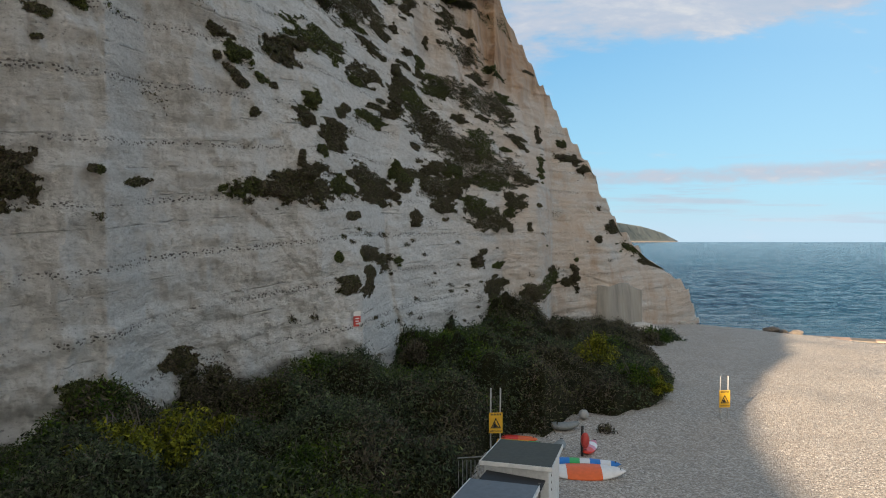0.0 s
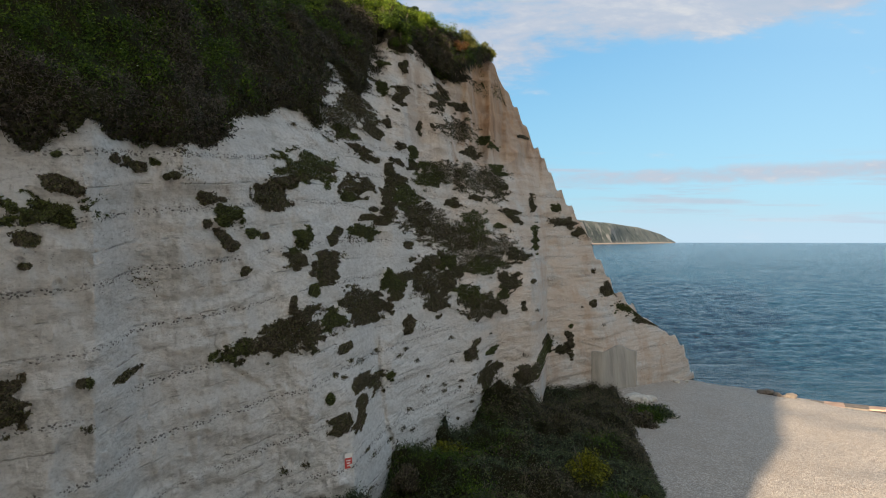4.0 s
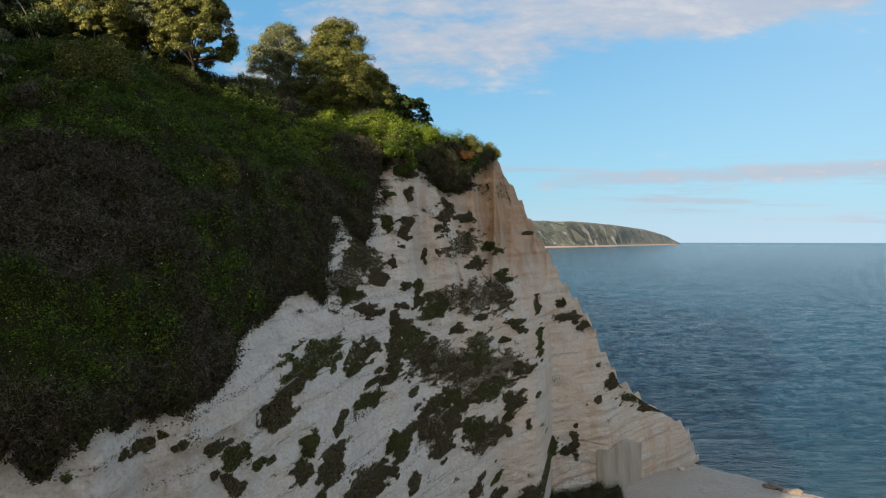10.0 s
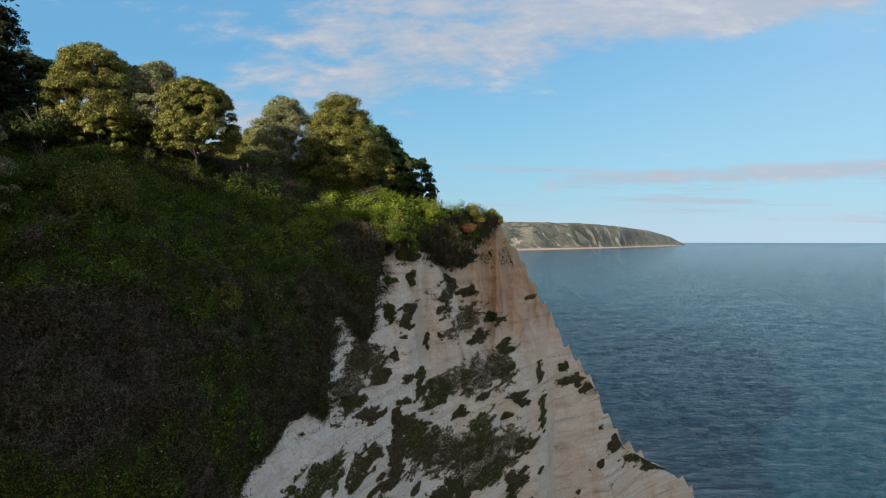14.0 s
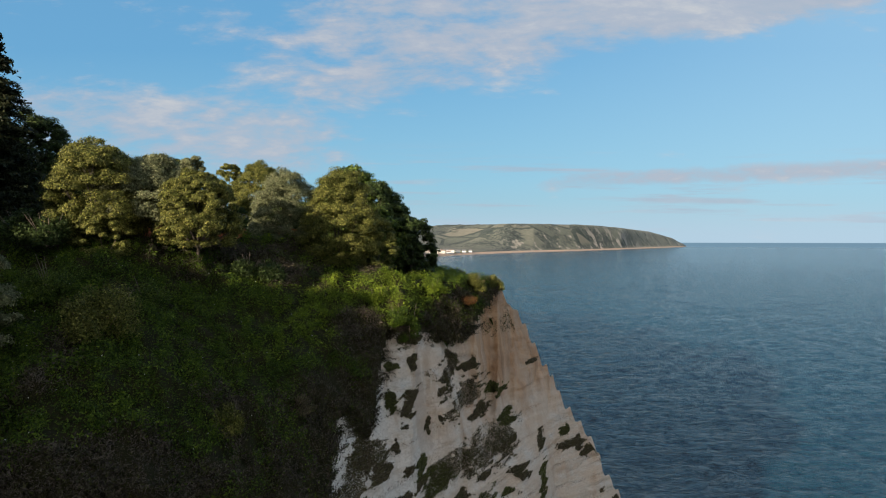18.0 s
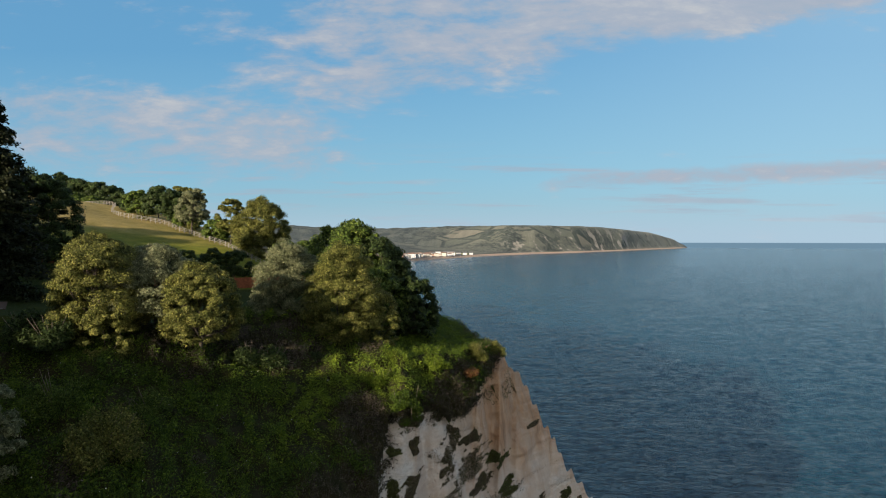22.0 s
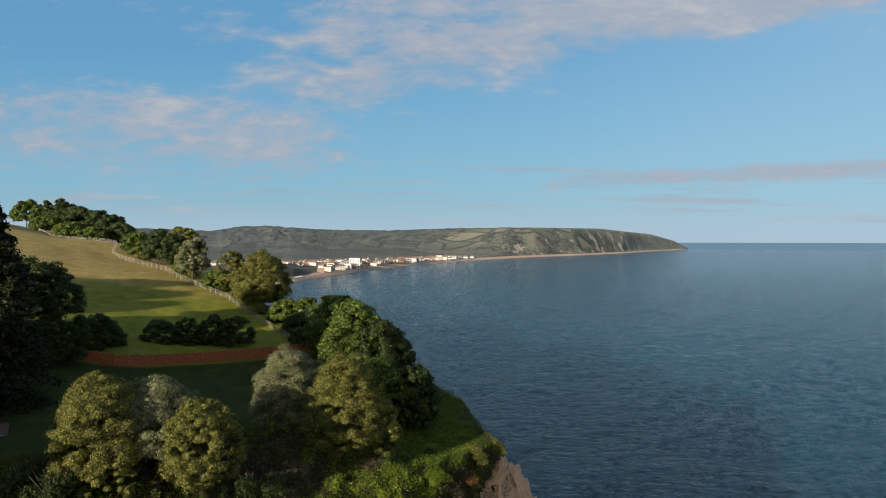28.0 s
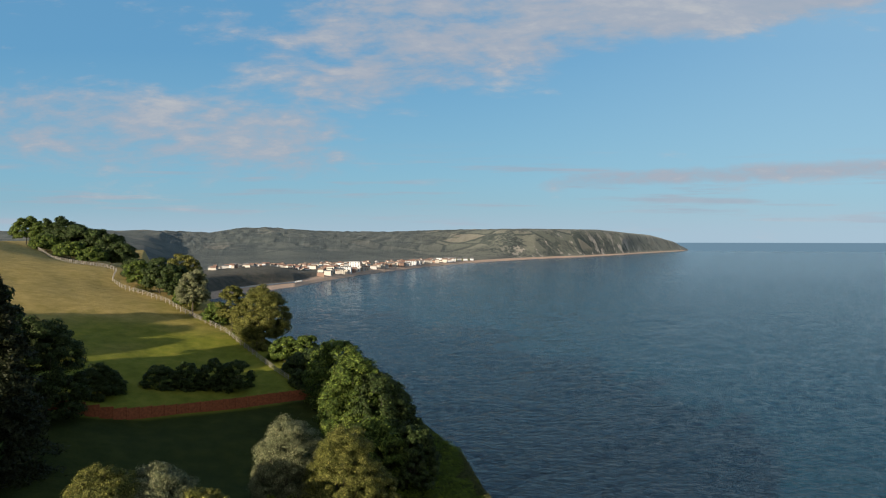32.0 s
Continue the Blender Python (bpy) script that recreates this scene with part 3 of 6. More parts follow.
keep = ~hidden.reshape(-1)
cv, cf = used(V, grid_faces(len(zrow), len(cols), keep))
tagged(new("cliff", mesh_of("cliff", cv, cf[:, ::-1], CHALK, smooth=True)),
               "pale weathered chalk cliff with flint rows and ledges", "cliff", kind="structure")

# ---- hillside: the overgrown slope above the brow ----
hc = np.concatenate([np.radians(np.arange(-150, -37, 1.0)), np.radians(np.arange(-37, 8.0, 0.22))])
hz = np.arange(20, 46, 0.25)
TH, ZZ = np.meshgrid(hc, hz)


def bush_hump(th, z):
    r = face_range(th, z)
    x, y = r * np.sin(th), r * np.cos(th)
    h = 0.60 + 0.75 * fbm(x * 0.55, y * 0.55, z * 0.55, seed=41, octaves=3) + 0.35 * fbm(x * 0.16, y * 0.16, z * 0.16, seed=44, octaves=2)
    return np.clip(h, 0.05, 2.0) * smooth01((z - np.interp(th, *BROW)) / 1.0 + 0.4)


def on_slope(th, z, out=0.0):
    h = bush_hump(th, z) + out
    r = face_range(th, z) - h * 0.75
    return np.stack([r * np.sin(th), r * np.cos(th), z + h * 0.55], -1)


V = on_slope(TH, ZZ).reshape(-1, 3)
edge = 0.8 * fbm(TH * 30, ZZ * 0.4, seed=47)
keep = ((ZZ > np.interp(TH, *BROW) - 0.1 + edge) & (ZZ < np.interp(TH, *CREST) - 0.2)).reshape(-1)
sv, sf = used(V, grid_faces(len(hz), len(hc), keep))
tagged(new("hillside", mesh_of("hillside", sv, sf[:, ::-1], SHADED_SOIL, smooth=True)), "steep shaded slope covered in dense scrub", "hillside", kind="structure")

# ---- hilltop: lawn, field and coast edge ----
HX = np.array([-26, -22.5, -14, 5, -18, -31, -45, -60, -32, -49, -24, -31.6, -40.2, -51, -67, -72, -96, -102, -120, -151, -118, -165, -215, -260, -140, -80, -10, -120, 0, -52, -68, -90])
HY = np.array([56, 57.5, 65, 79, 60, 54, 66, 80, 100, 94, 111, 122, 132.4, 145.6, 158, 163, 180, 195, 210, 240, 176, 235, 300, 360, 140, 60, 92, 100, 70, 112, 132, 150])
HZ = np.array([46.3, 45.3, 42.0, 40.7, 43.8, 47.0, 47.2, 51, 45, 47.0, 46.4, 47.3, 49.5, 52.6, 56.3, 57.8, 61.4, 64.6, 65.6, 67.2, 66.5, 72.5, 74, 73, 69, 52, 41, 64, 40.6, 49.2, 53.6, 60])


def plate(d2):
    return d2 * np.log(d2 + 1e-6) * 0.5


def sheet_weights():
    """A thin, slightly slack plate laid over the spot heights."""
    n = len(HX)
    k = plate(((HX[:, None] - HX) ** 2 + (HY[:, None] - HY) ** 2) / 1e4) + np.eye(n) * 0.004
    p = np.stack([np.ones(n), HX / 100, HY / 100], 1)
    top = np.concatenate([k, p], 1)
    low = np.concatenate([p.T, np.zeros((3, 3))], 1)
    return np.linalg.solve(np.concatenate([top, low]), np.concatenate([HZ, np.zeros(3)]))


HW = sheet_weights()


def hill_z(x, y):
    x, y = np.clip(np.asarray(x, float), -270, 60), np.clip(np.asarray(y, float), 30, 370)
    z = HW[-3] + HW[-2] * x / 100 + HW[-1] * y / 100
    for hx, hy, q in zip(HX, HY, HW):
        z = z + q * plate(((x - hx) ** 2 + (y - hy) ** 2) / 1e4)
    return np.clip(z, 38, 78)


COAST = (np.array([60, 78, 99, 112, 130, 150, 168, 205, 260, 340, 460]), np.array([8, 6, 2, -7, -26, -46, -60, -92, -128, -165, -220]))
gy = np.concatenate([np.arange(30, 150, 1.5), np.arange(150, 460, 4.0)])
gu = np.concatenate([-np.arange(0, 12, 1.0), np.array([0.0]) - np.arange(12, 130, 2.0), -np.arange(130, 420, 10.0)])
U, Y = np.meshgrid(np.concatenate([[26, 18, 11, 6, 3], gu]), gy)
X = np.interp(Y, *COAST) + U


def ground_z(x, y):
    """Height of the hilltop, and metres inland of the slope's upper edge."""
    coast = np.interp(y, *COAST)
    h = hill_z(np.minimum(x, coast), y) + 0.25 * fbm(x * 0.12, y * 0.12, seed=51)
    h = h - np.maximum(x - coast, 0) * 1.9 - np.maximum(x - coast - 6, 0) * 2
    r, t = np.hypot(x, y), np.arctan2(x, y)
    rim, head = face_range(t, np.full_like(t, 41.0)), face_range(t, np.full_like(t, 45.5))
    under = 39.6 + np.minimum(r - rim, 0) * 1.4 + 4.9 * np.clip((r - rim) / np.maximum(head - rim, 1), 0, 1)      # the sheet dips below the scrub slope
    return np.where(r < head + 0.5, np.minimum(h, under), h), r - rim


Zh, inland = ground_z(X, Y)
keep = ((inland > -4) | (Y > 80)).reshape(-1)
V = np.stack([X, Y, Zh], -1).reshape(-1, 3)
gv, gf = used(V, grid_faces(len(gy), U.shape[1], keep))
tagged(new("ground", mesh_of("ground", gv, gf[:, ::-1], TURF, smooth=True)), "grassy hilltop with shade-darkened mown lawn and dry sunlit field", "hilltop", kind="structure")


# ---- beach and sea ----
def beach_z(x, y):
    inland = 87.2 - (0.74 * x + 0.67 * y)
    return SEA + 2.45 * (1 - np.exp(-inland / 22.0)) + 0.10 * fbm(x * 0.18, y * 0.18, seed=61) + 0.14 * np.sin(inland * 0.42 + vnoise(x * 0.1, y * 0.1, seed=62)) * np.exp(-np.abs(inland - 14) / 12)


bx, by = np.arange(-70, 150, 1.0), np.arange(-110, 112, 1.0)
X, Y = np.meshgrid(bx, by)
Zb = beach_z(X, Y)
V = np.stack([X, Y, np.maximum(Zb, -7)], -1).reshape(-1, 3)
bv, bf = used(V, grid_faces(len(by), len(bx), (Zb > -6.9).reshape(-1)))
tagged(new("beach", mesh_of("beach", bv, bf, PEBBLE, smooth=True)), "grey and buff shingle beach half in evening sun", "beach", kind="structure")

ring = np.concatenate([np.arange(0, 56, 8.0), np.geomspace(58, 1500, 600), np.geomspace(1760, 4950, 24)])
ang = np.radians(np.concatenate([np.linspace(-180, -26, 60)[:-1], np.linspace(-26, 38, 360), np.linspace(38, 180, 50)[1:]]))
A, R = np.meshgrid(ang, ring)
X, Y = R * np.sin(A), R * np.cos(A)
wave = 0
for k, (long, high, turn) in enumerate(((17, 0.12, 0.6), (8, 0.12, 0.25), (4.6, 0.15, 0.9), (2.7, 0.16, 0.5), (1.5, 0.12, 0.1))):
    cu, cv = X * math.cos(turn) + Y * math.sin(turn), -X * math.sin(turn) + Y * math.cos(turn)
    fade = np.clip(long * 190 / np.maximum(R, 1) - 0.25, 0, 1)
    wave = wave + high * fade * (1 - 2 * np.abs(vnoise(cu / long * 0.45, cv / long, seed=120 + k)))
V = np.stack([X, Y, SEA + wave * np.clip((0.74 * X + 0.67 * Y - 84) / 40, 0.05, 1)], -1).reshape(-1, 3)
tagged(new("sea", mesh_of("sea", V, grid_faces(len(ring), len(ang))[:, ::-1], WATER, smooth=True)), "calm blue-green sea with small wind ripples", "water", kind="structure")

# ---- far coast of the bay ----
CO_A = np.array([-1.2, -0.60, -0.45, -0.40, -0.33, -0.241, -0.152, -0.08, 0.054, 0.143, 0.21, 0.277, 0.33, 0.362, 0.376, 0.381])
CO_D = np.array([420, 520, 640, 745, 890, 1018, 1310, 1600, 2180, 2580, 2850, 3300, 3900, 4300, 4550, 4850])
SKY_A = np.array([-1.2, -0.7, -0.482, -0.366, -0.33, -0.286, -0.232, -0.17, -0.09, 0.0, 0.125, 0.24, 0.286, 0.321, 0.357, 0.37, 0.381])
SKY_K = np.array([0.014, 0.014, 0.015, 0.0120, 0.0185, 0.0200, 0.0155, 0.0130, 0.0130, 0.0155, 0.0180, 0.0165, 0.0115, 0.0080, -0.0020, -0.0090, -0.0140])
aa = np.concatenate([np.linspace(-1.2, -0.46, 40), np.linspace(-0.455, 0.381, 420)])
ff = np.concatenate([np.linspace(0, 0.2, 40), np.linspace(0.21, 1.0, 90)])
A, F = np.meshgrid(aa, ff)
D0 = np.interp(A, CO_A, CO_D)
D1 = np.maximum(np.minimum(D0 + 2600, 4870), D0 + 30)
D = D0 + (D1 - D0) * F
DI = D - D0
level = np.interp(A, [-0.62, -0.48, -0.42, -0.30, -0.1, 0.0, 0.14], [60, 500, 900, 900, 700, 480, 45])     # the town's flat ground
rise = smooth01((DI - level) / np.interp(A, [-0.3, 0.0, 0.1, 0.3], [1500, 1100, 420, 300]))
cap = 66 + np.interp(A, SKY_A, SKY_K) * D
ridge = 1 - 0.06 * np.abs(fbm(A * 16, DI / 420, seed=71, octaves=5)) * (1 - smooth01((F - 0.75) / 0.2))
Zl = -2.6 + np.minimum(DI / 40.0, 1) * 5.2 + smooth01((DI - 45) / 120) * 6 + rise * cap * ridge
Zl = Zl + rise * np.interp(A, [0.05, 0.2], [4, 1.4]) * fbm(A * 90, DI / 90, seed=75, octaves=4)
bluff = smooth01((-0.205 - A) / 0.085) * smooth01((A + 0.60) / 0.1)
Zl = np.minimum(Zl, np.maximum(66 + np.interp(A, SKY_A, SKY_K) * D + 6, -2.6 + DI / 9.0))
Zl = Zl + bluff * smooth01((DI - 45) / 60) * 15 * (1 - smooth01((DI - 260) / 300))
V = np.stack([A * D, D, Zl], -1).reshape(-1, 3)
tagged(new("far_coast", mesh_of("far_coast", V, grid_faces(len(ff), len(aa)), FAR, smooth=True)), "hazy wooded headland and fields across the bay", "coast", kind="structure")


# ---- trees and shrubs ----
def taper(bm, a, b, ra, rb, sides=7):
    """One tapered limb from a to b."""
    a, b = Vector(a), Vector(b)
    q = (b - a).to_track_quat("Z", "Y")
    rings = []
    for p, r in ((a, ra), ((a + b) / 2 + q @ Vector((ra * 0.5, 0, 0)), (ra + rb) / 2), (b, rb)):
        rings.append([bm.verts.new(p + q @ Vector((r * math.cos(k * math.tau / sides), r * math.sin(k * math.tau / sides), 0))) for k in range(sides)])
    for lo, hi in zip(rings, rings[1:]):
        for k in range(sides):
            bm.faces.new((lo[k], lo[(k + 1) % sides], hi[(k + 1) % sides], hi[k]))
    bm.faces.new(rings[-1])


def directions(rng, n):
    d = rng.normal(size=(n, 3))
    return d / np.linalg.norm(d, axis=1)[:, None]


def broad_tree(x, y, z, top, low, width, mat, label, seed, lumps=110, per=330, leaf=0.125, group="", deep=None, airy=False):
    """A broadleaf tree with its foot at z: trunk, limbs, and a crown from height low to height top, of leaf clumps with gaps."""
    rng = np.random.default_rng(seed)
    fine = leaf < 0.21                                  # the nearer crowns have more and smaller tufts
    if fine:
        lumps, per, leaf = int(lumps * 1.5), int(per * 0.85), leaf * 0.80
    tree = empty("tree", Matrix.Translation((x, y, z)), label, "tree", group)
    height, low = top - z, low - z
    r0 = 0.018 * height + 0.05
    bend = rng.normal(size=2) * 0.03 * height
    fork = Vector((bend[0], bend[1], max(low + 0.15 * (height - low), 0.8)))
    bm = bmesh.new()
    taper(bm, (0, 0, -1.0), fork, r0, r0 * 0.65, 8)
    part("trunk", bm_mesh("trunk", bm, BARK, True), tree)
    centre = np.array([bend[0], bend[1], low + 0.36 * (height - low)])
    half = np.array([width / 2, (deep or width) / 2, (height - low) / 2])
    d = directions(rng, lumps)
    floor = -0.56 if airy else -0.75                    # an airy crown is open below, and shows its limbs
    d[:, 2] = np.where(d[:, 2] < floor, -d[:, 2], d[:, 2])
    wob = 1 + 0.17 * fbm(d[:, 0] * 1.7 + seed, d[:, 1] * 1.7, d[:, 2] * 1.7, seed=seed, octaves=2)
    depth = np.where(rng.uniform(size=lumps) < (0.93 if airy else 0.8), rng.uniform(0.82, 0.97, lumps), rng.uniform(0.4, 0.75, lumps))
    heart = centre + d * (wob * depth)[:, None] * half
    heart[:, 2] = centre[2] + (heart[:, 2] - centre[2]) * np.where(heart[:, 2] > centre[2], 1.28, 0.86 if airy else 0.72)      # domed, with a flatter underside
    size = width * rng.uniform(0.065, 0.120, lumps) * np.minimum(1, 9 / width) ** 0.3 * (0.72 if airy else 0.80 if fine else 0.75 if leaf < 0.23 else 1.0)
    for k in range(0, 64 if airy else 40, 4):
        bm = bmesh.new()
        mid = fork.lerp(Vector(heart[k]), 0.5) + Vector((0, 0, -0.04 * height))
        taper(bm, fork - Vector((0, 0, rng.uniform(0, 0.3) * fork.z)), mid, r0 * 0.42, r0 * 0.24, 6)
        taper(bm, mid, heart[k], r0 * 0.24, r0 * 0.06, 5)
        if airy:
            for j in np.argsort(((heart - np.array(heart[k])) ** 2).sum(1))[1:6]:
                taper(bm, mid.lerp(Vector(heart[k]), rng.uniform(0.1, 0.6)), heart[j], r0 * 0.13, r0 * 0.04, 4)
        part("limb", bm_mesh("limb", bm, BARK, True), tree)
    q = directions(rng, lumps * per).reshape(lumps, per, 3)
    q[:, :, 2] = np.where(q[:, :, 2] < -0.4, -q[:, :, 2], q[:, :, 2])
    place = heart[:, None] + q * size[:, None, None] * (1 + 0.18 * rng.normal(size=(lumps, per, 1))) * np.array([1, 1, 0.75])
    v, f = leaves(place.reshape(-1, 3), leaf, rng, q.reshape(-1, 3) * 1.5 + d.repeat(per, 0) * 0.3, 0.42, 1.5)
    part("crown", mesh_of("crown", v, f, mat), tree)
    return tree


def conifer(x, y, z, height, width, label, seed):
    """A tall dark conifer with layered, drooping boughs."""
    rng = np.random.default_rng(seed)
    tree = empty("conifer_tree", Matrix.Translation((x, y, z)), label, "conifer")
    bm = bmesh.new()
    taper(bm, (0, 0, -1.0), (0, 0, height * 0.97), 0.03 * height, 0.03, 8)
    part("trunk", bm_mesh("trunk", bm, BARK, True), tree)
    vs = []
    levels = 30
    for i in range(levels):
        h = height * (0.06 + 0.94 * i / levels)
        full = width / 2 * (1 - (i / levels) ** 1.4) + 0.25
        for k in range(11):
            a, reach = rng.uniform(0, math.tau), full * rng.uniform(0.6, 1.15)
            m = 130
            s = rng.uniform(0.1, 1.0, m) ** 0.7 * reach
            off = rng.normal(size=m) * 0.12 * (s + 0.5)
            drop = 0.14 * s - 0.26 * s * s / max(reach, 1) + rng.normal(size=m) * 0.16 + rng.normal() * 0.2
            vs.append(np.stack([s * math.cos(a) - off * math.sin(a), s * math.sin(a) + off * math.cos(a), h + drop], 1))
    v, f = leaves(np.concatenate(vs), 0.24, rng, np.array([0, 0, 1.0]), 0.7, 2.0)
    part("crown", mesh_of("crown", v, f, NEEDLE), tree)
    return tree


def shrub(x, y, z, width, height, mat, label, seed, count=2600, leaf=0.12, group="", stems=10):
    rng = np.random.default_rng(seed)
    ob = empty("shrub", Matrix.Translation((x, y, z)), label, "shrub", group)
    for k in range(stems):
        bm = bmesh.new()
        a, r = rng.uniform(0, math.tau), rng.uniform(0.15, 0.42) * width
        taper(bm, (0.05 * math.cos(a), 0.05 * math.sin(a), -0.4), (r * math.cos(a), r * math.sin(a), height * rng.uniform(0.6, 1.05)), 0.045, 0.012, 4)
        part("stem", bm_mesh("stem", bm, TWIG), ob)
    n = 22
    d = directions(rng, n)
    d[:, 2] = np.abs(d[:, 2])
    heart = d * np.array([width / 2, width / 2, height]) * rng.uniform(0.3, 0.85, (n, 1))
    pick = rng.integers(0, n, count)
    q = directions(rng, count)
    p = heart[pick] + q * (0.17 * width) * rng.uniform(0.5, 1.15, (count, 1)) * np.array([1, 1, 0.85])
    p[:, 2] = np.maximum(p[:, 2], -0.2)
    v, f = leaves(p, leaf, rng, q + np.array([0, 0, 0.5]), 0.9)
    part("foliage", mesh_of("foliage", v, f, mat), ob)
    return ob


def stuff(name, pieces, mat, label, category):
    v, f = merge(*pieces)
    return tagged(new(name, mesh_of(name, v, f, mat)), label, category, kind="stuff")


RUSSET = growth("russet_leaf", (0.16, 0.060, 0.030), (0.13, 0.070, 0.030), (0.11, 0.090, 0.035), zone=0.6)
# scrub over the slope: bramble, ivy and nettle green, and bare stems
rng = np.random.default_rng(5)
n = 1500000
a = rng.uniform(-0.80, 0.12, n)
th = np.arctan(a)
z = 21 + 25 * rng.uniform(0, 1, n)
reach = face_range(th, z)
fall = np.abs(face_range(th, z + 0.3) - face_range(th, z - 0.3)) / 0.6
ok = rng.uniform(0, 1, n) < np.sqrt(1 + fall ** 2) * reach * (1 + a * a) ** -0.5 / 130 * np.clip(40 / reach, 1, 1.6) ** 1.7
ok &= (z > np.interp(th, *BROW) - 0.1 + 0.8 * fbm(th * 30, z * 0.4, seed=47)) & (z < np.interp(th, *CREST) + 0.1)
a, th, z = a[ok], th[ok], z[ok]
sp = on_slope(th, z) + rng.normal(size=(len(th), 3)) * np.array([0.17, 0.17, 0.22]) + 0.35 * fbm(th[:, None] * np.array([60, 61, 62]), z[:, None] * 1.4, seed=85, octaves=2)
# green on the upper slope and the low western end, brown between them and along the seaward brow
lush = 1.0 * fbm(sp[:, 0] * 0.26, sp[:, 1] * 0.26, sp[:, 2] * 0.26, seed=81, octaves=4, gain=0.6) - 0.22
lush += 1.05 * smooth01((z - 33.8) / 2.2) * smooth01((-0.14 - a) / 0.06) * (1 - 0.8 * smooth01((z - 41.0) / 1.5) * smooth01((a + 0.52) / 0.06)) - 0.5 * smooth01((-0.40 - a) / 0.08) * smooth01((35.5 - z) / 2) * smooth01((z - 28) / 2) + 0.55 * smooth01((-0.34 - a) / 0.08) * smooth01((28.0 - z) / 3)
lush += 1.1 * smooth01((a + 0.20) / 0.05) * smooth01((z - 38.0 - 1.6 * smooth01((a + 0.03) / 0.03)) / 1.2) - 0.5 * smooth01((a + 0.24) / 0.06) * smooth01((38.5 - z) / 2)
kind = np.where(lush + 0.25 * rng.normal(size=len(z)) > 0.0, 1, 0)
clump = 0.062 * (1 + 0.6 * fbm(sp[:, 0] * 0.8, sp[:, 1] * 0.8, sp[:, 2] * 0.8, seed=83, octaves=2))[:, None] + 0.022
clump = clump * np.clip(face_range(th, z) / 40, 0.62, 1.0)[:, None] * rng.choice([0.75, 1.0, 1.35], (len(z), 1), p=[0.4, 0.4, 0.2])
face = np.array([0.35, -0.55, 0.75])
stuff("slope_scrub", [leaves(sp[kind == 0], clump[kind == 0] * 0.85, rng, face, 1.0, 2.6)], SCRUB, "dense brown bramble scrub on the steep slope", "scrub")
# sun-bright leaf along the seaward brow, darker ivy on the rest
edge = (kind == 1) & (a < -0.005 + 0.02 * rng.normal(size=len(z))) & (lush > 0.35 + 0.2 * rng.normal(size=len(z))) & (z > 36.5) & (a > -0.27 + 0.04 * rng.normal(size=len(z)))
shade = (kind == 1) & ~edge
stuff("slope_ivy", [leaves(sp[shade], clump[shade], rng, face, 0.9)], IVY, "dark green ivy and nettles over the slope", "scrub")
stuff("brow_nettles", [leaves(sp[edge], clump[edge], rng, face, 0.9)], LUSH, "green nettles along the cliff top, tinted sun-bright", "scrub")
pick = rng.choice(np.nonzero(kind == 0)[0], 60000)
stuff("bare_stems", [leaves(sp[pick] + np.array([0, 0, 0.1]), 0.020, rng, np.array([0.5, -0.6, 0.1]), 0.8, 13)], TWIG, "thin grey-brown bare stems among the scrub", "stems")

# tufts hanging over the brow
ta = rng.uniform(-0.80, 0.045, 420)
tops = np.interp(np.arctan(ta), *BROW) + 0.8 * fbm(np.arctan(ta) * 30, np.interp(np.arctan(ta), *BROW) * 0.4, seed=47)
hang, broad = rng.uniform(0.25, 0.9, 420), rng.uniform(0.25, 0.7, 420)
who = np.repeat(np.arange(420), 260)
v = rng.uniform(0, 1, len(who)) ** 1.3
th = np.arctan(ta[who]) + rng.normal(size=len(who)) * broad[who] * (1 - 0.75 * v) / 45
z = tops[who] + 0.35 - hang[who] * v
tp = on_face(th, z, np.abs(rng.normal(size=len(who))) * 0.22 + 0.12 * (1 - v))
stuff("brow_tufts", [leaves(tp, 0.075, rng, np.array([0.3, -0.7, -0.2]), 0.8, 2.6)], SCRUB, "brown grass and bramble tufts hanging over the brow", "scrub")
pick = rng.choice(np.nonzero(kind == 1)[0], 420)
stuff("white_flowers", [leaves(sp[pick] + np.array([0, -0.1, 0.15]), 0.07, rng, np.array([0.1, -0.4, 0.9]), 0.2, 1.0)], plain("white_petals", (0.75, 0.75, 0.70), 0.8), "small white flower heads scattered in the scrub", "flowers")

# nettles and ivy over the ground between the cliff edge and the trees
n = 480000
x, y = rng.uniform(-44, 12, n), rng.uniform(32, 104, n)
h, inland = ground_z(x, y)
ok = (inland > -3.5) & (inland < 13 + 4 * fbm(x * 0.1, y * 0.1, seed=131) + np.clip((x + 12) * 2.5, 0, 24)) & (x < np.interp(y, *COAST) + 5)
x, y, h = x[ok], y[ok], h[ok]
h = h + np.clip(0.32 + 0.5 * fbm(x * 0.5, y * 0.5, seed=133, octaves=3), 0.05, 2) + 0.16 * rng.normal(size=len(x))
gp = np.stack([x, y, h], -1)
west = x < -17 + 3 * fbm(x * 0.2, y * 0.2, seed=135)
wp = gp[west]
dry = fbm(wp[:, 0] * 0.3, wp[:, 1] * 0.3, seed=137, octaves=3) + 0.2 * rng.normal(size=len(wp)) > -0.15
stuff("hilltop_bramble", [leaves(wp[dry], 0.085, rng, np.array([0.0, -0.3, 0.9]), 0.8, 2.4)], SCRUB, "dark brown bramble under the hilltop trees", "scrub")
# ivy takes the darkest leaf tone to imitate shade below the crowns
stuff("hilltop_ivy", [leaves(wp[~dry], 0.095, rng, np.array([0.0, -0.3, 0.9]), 0.8)], DARK, "ivy under the hilltop trees in shade-dark green", "greenery")
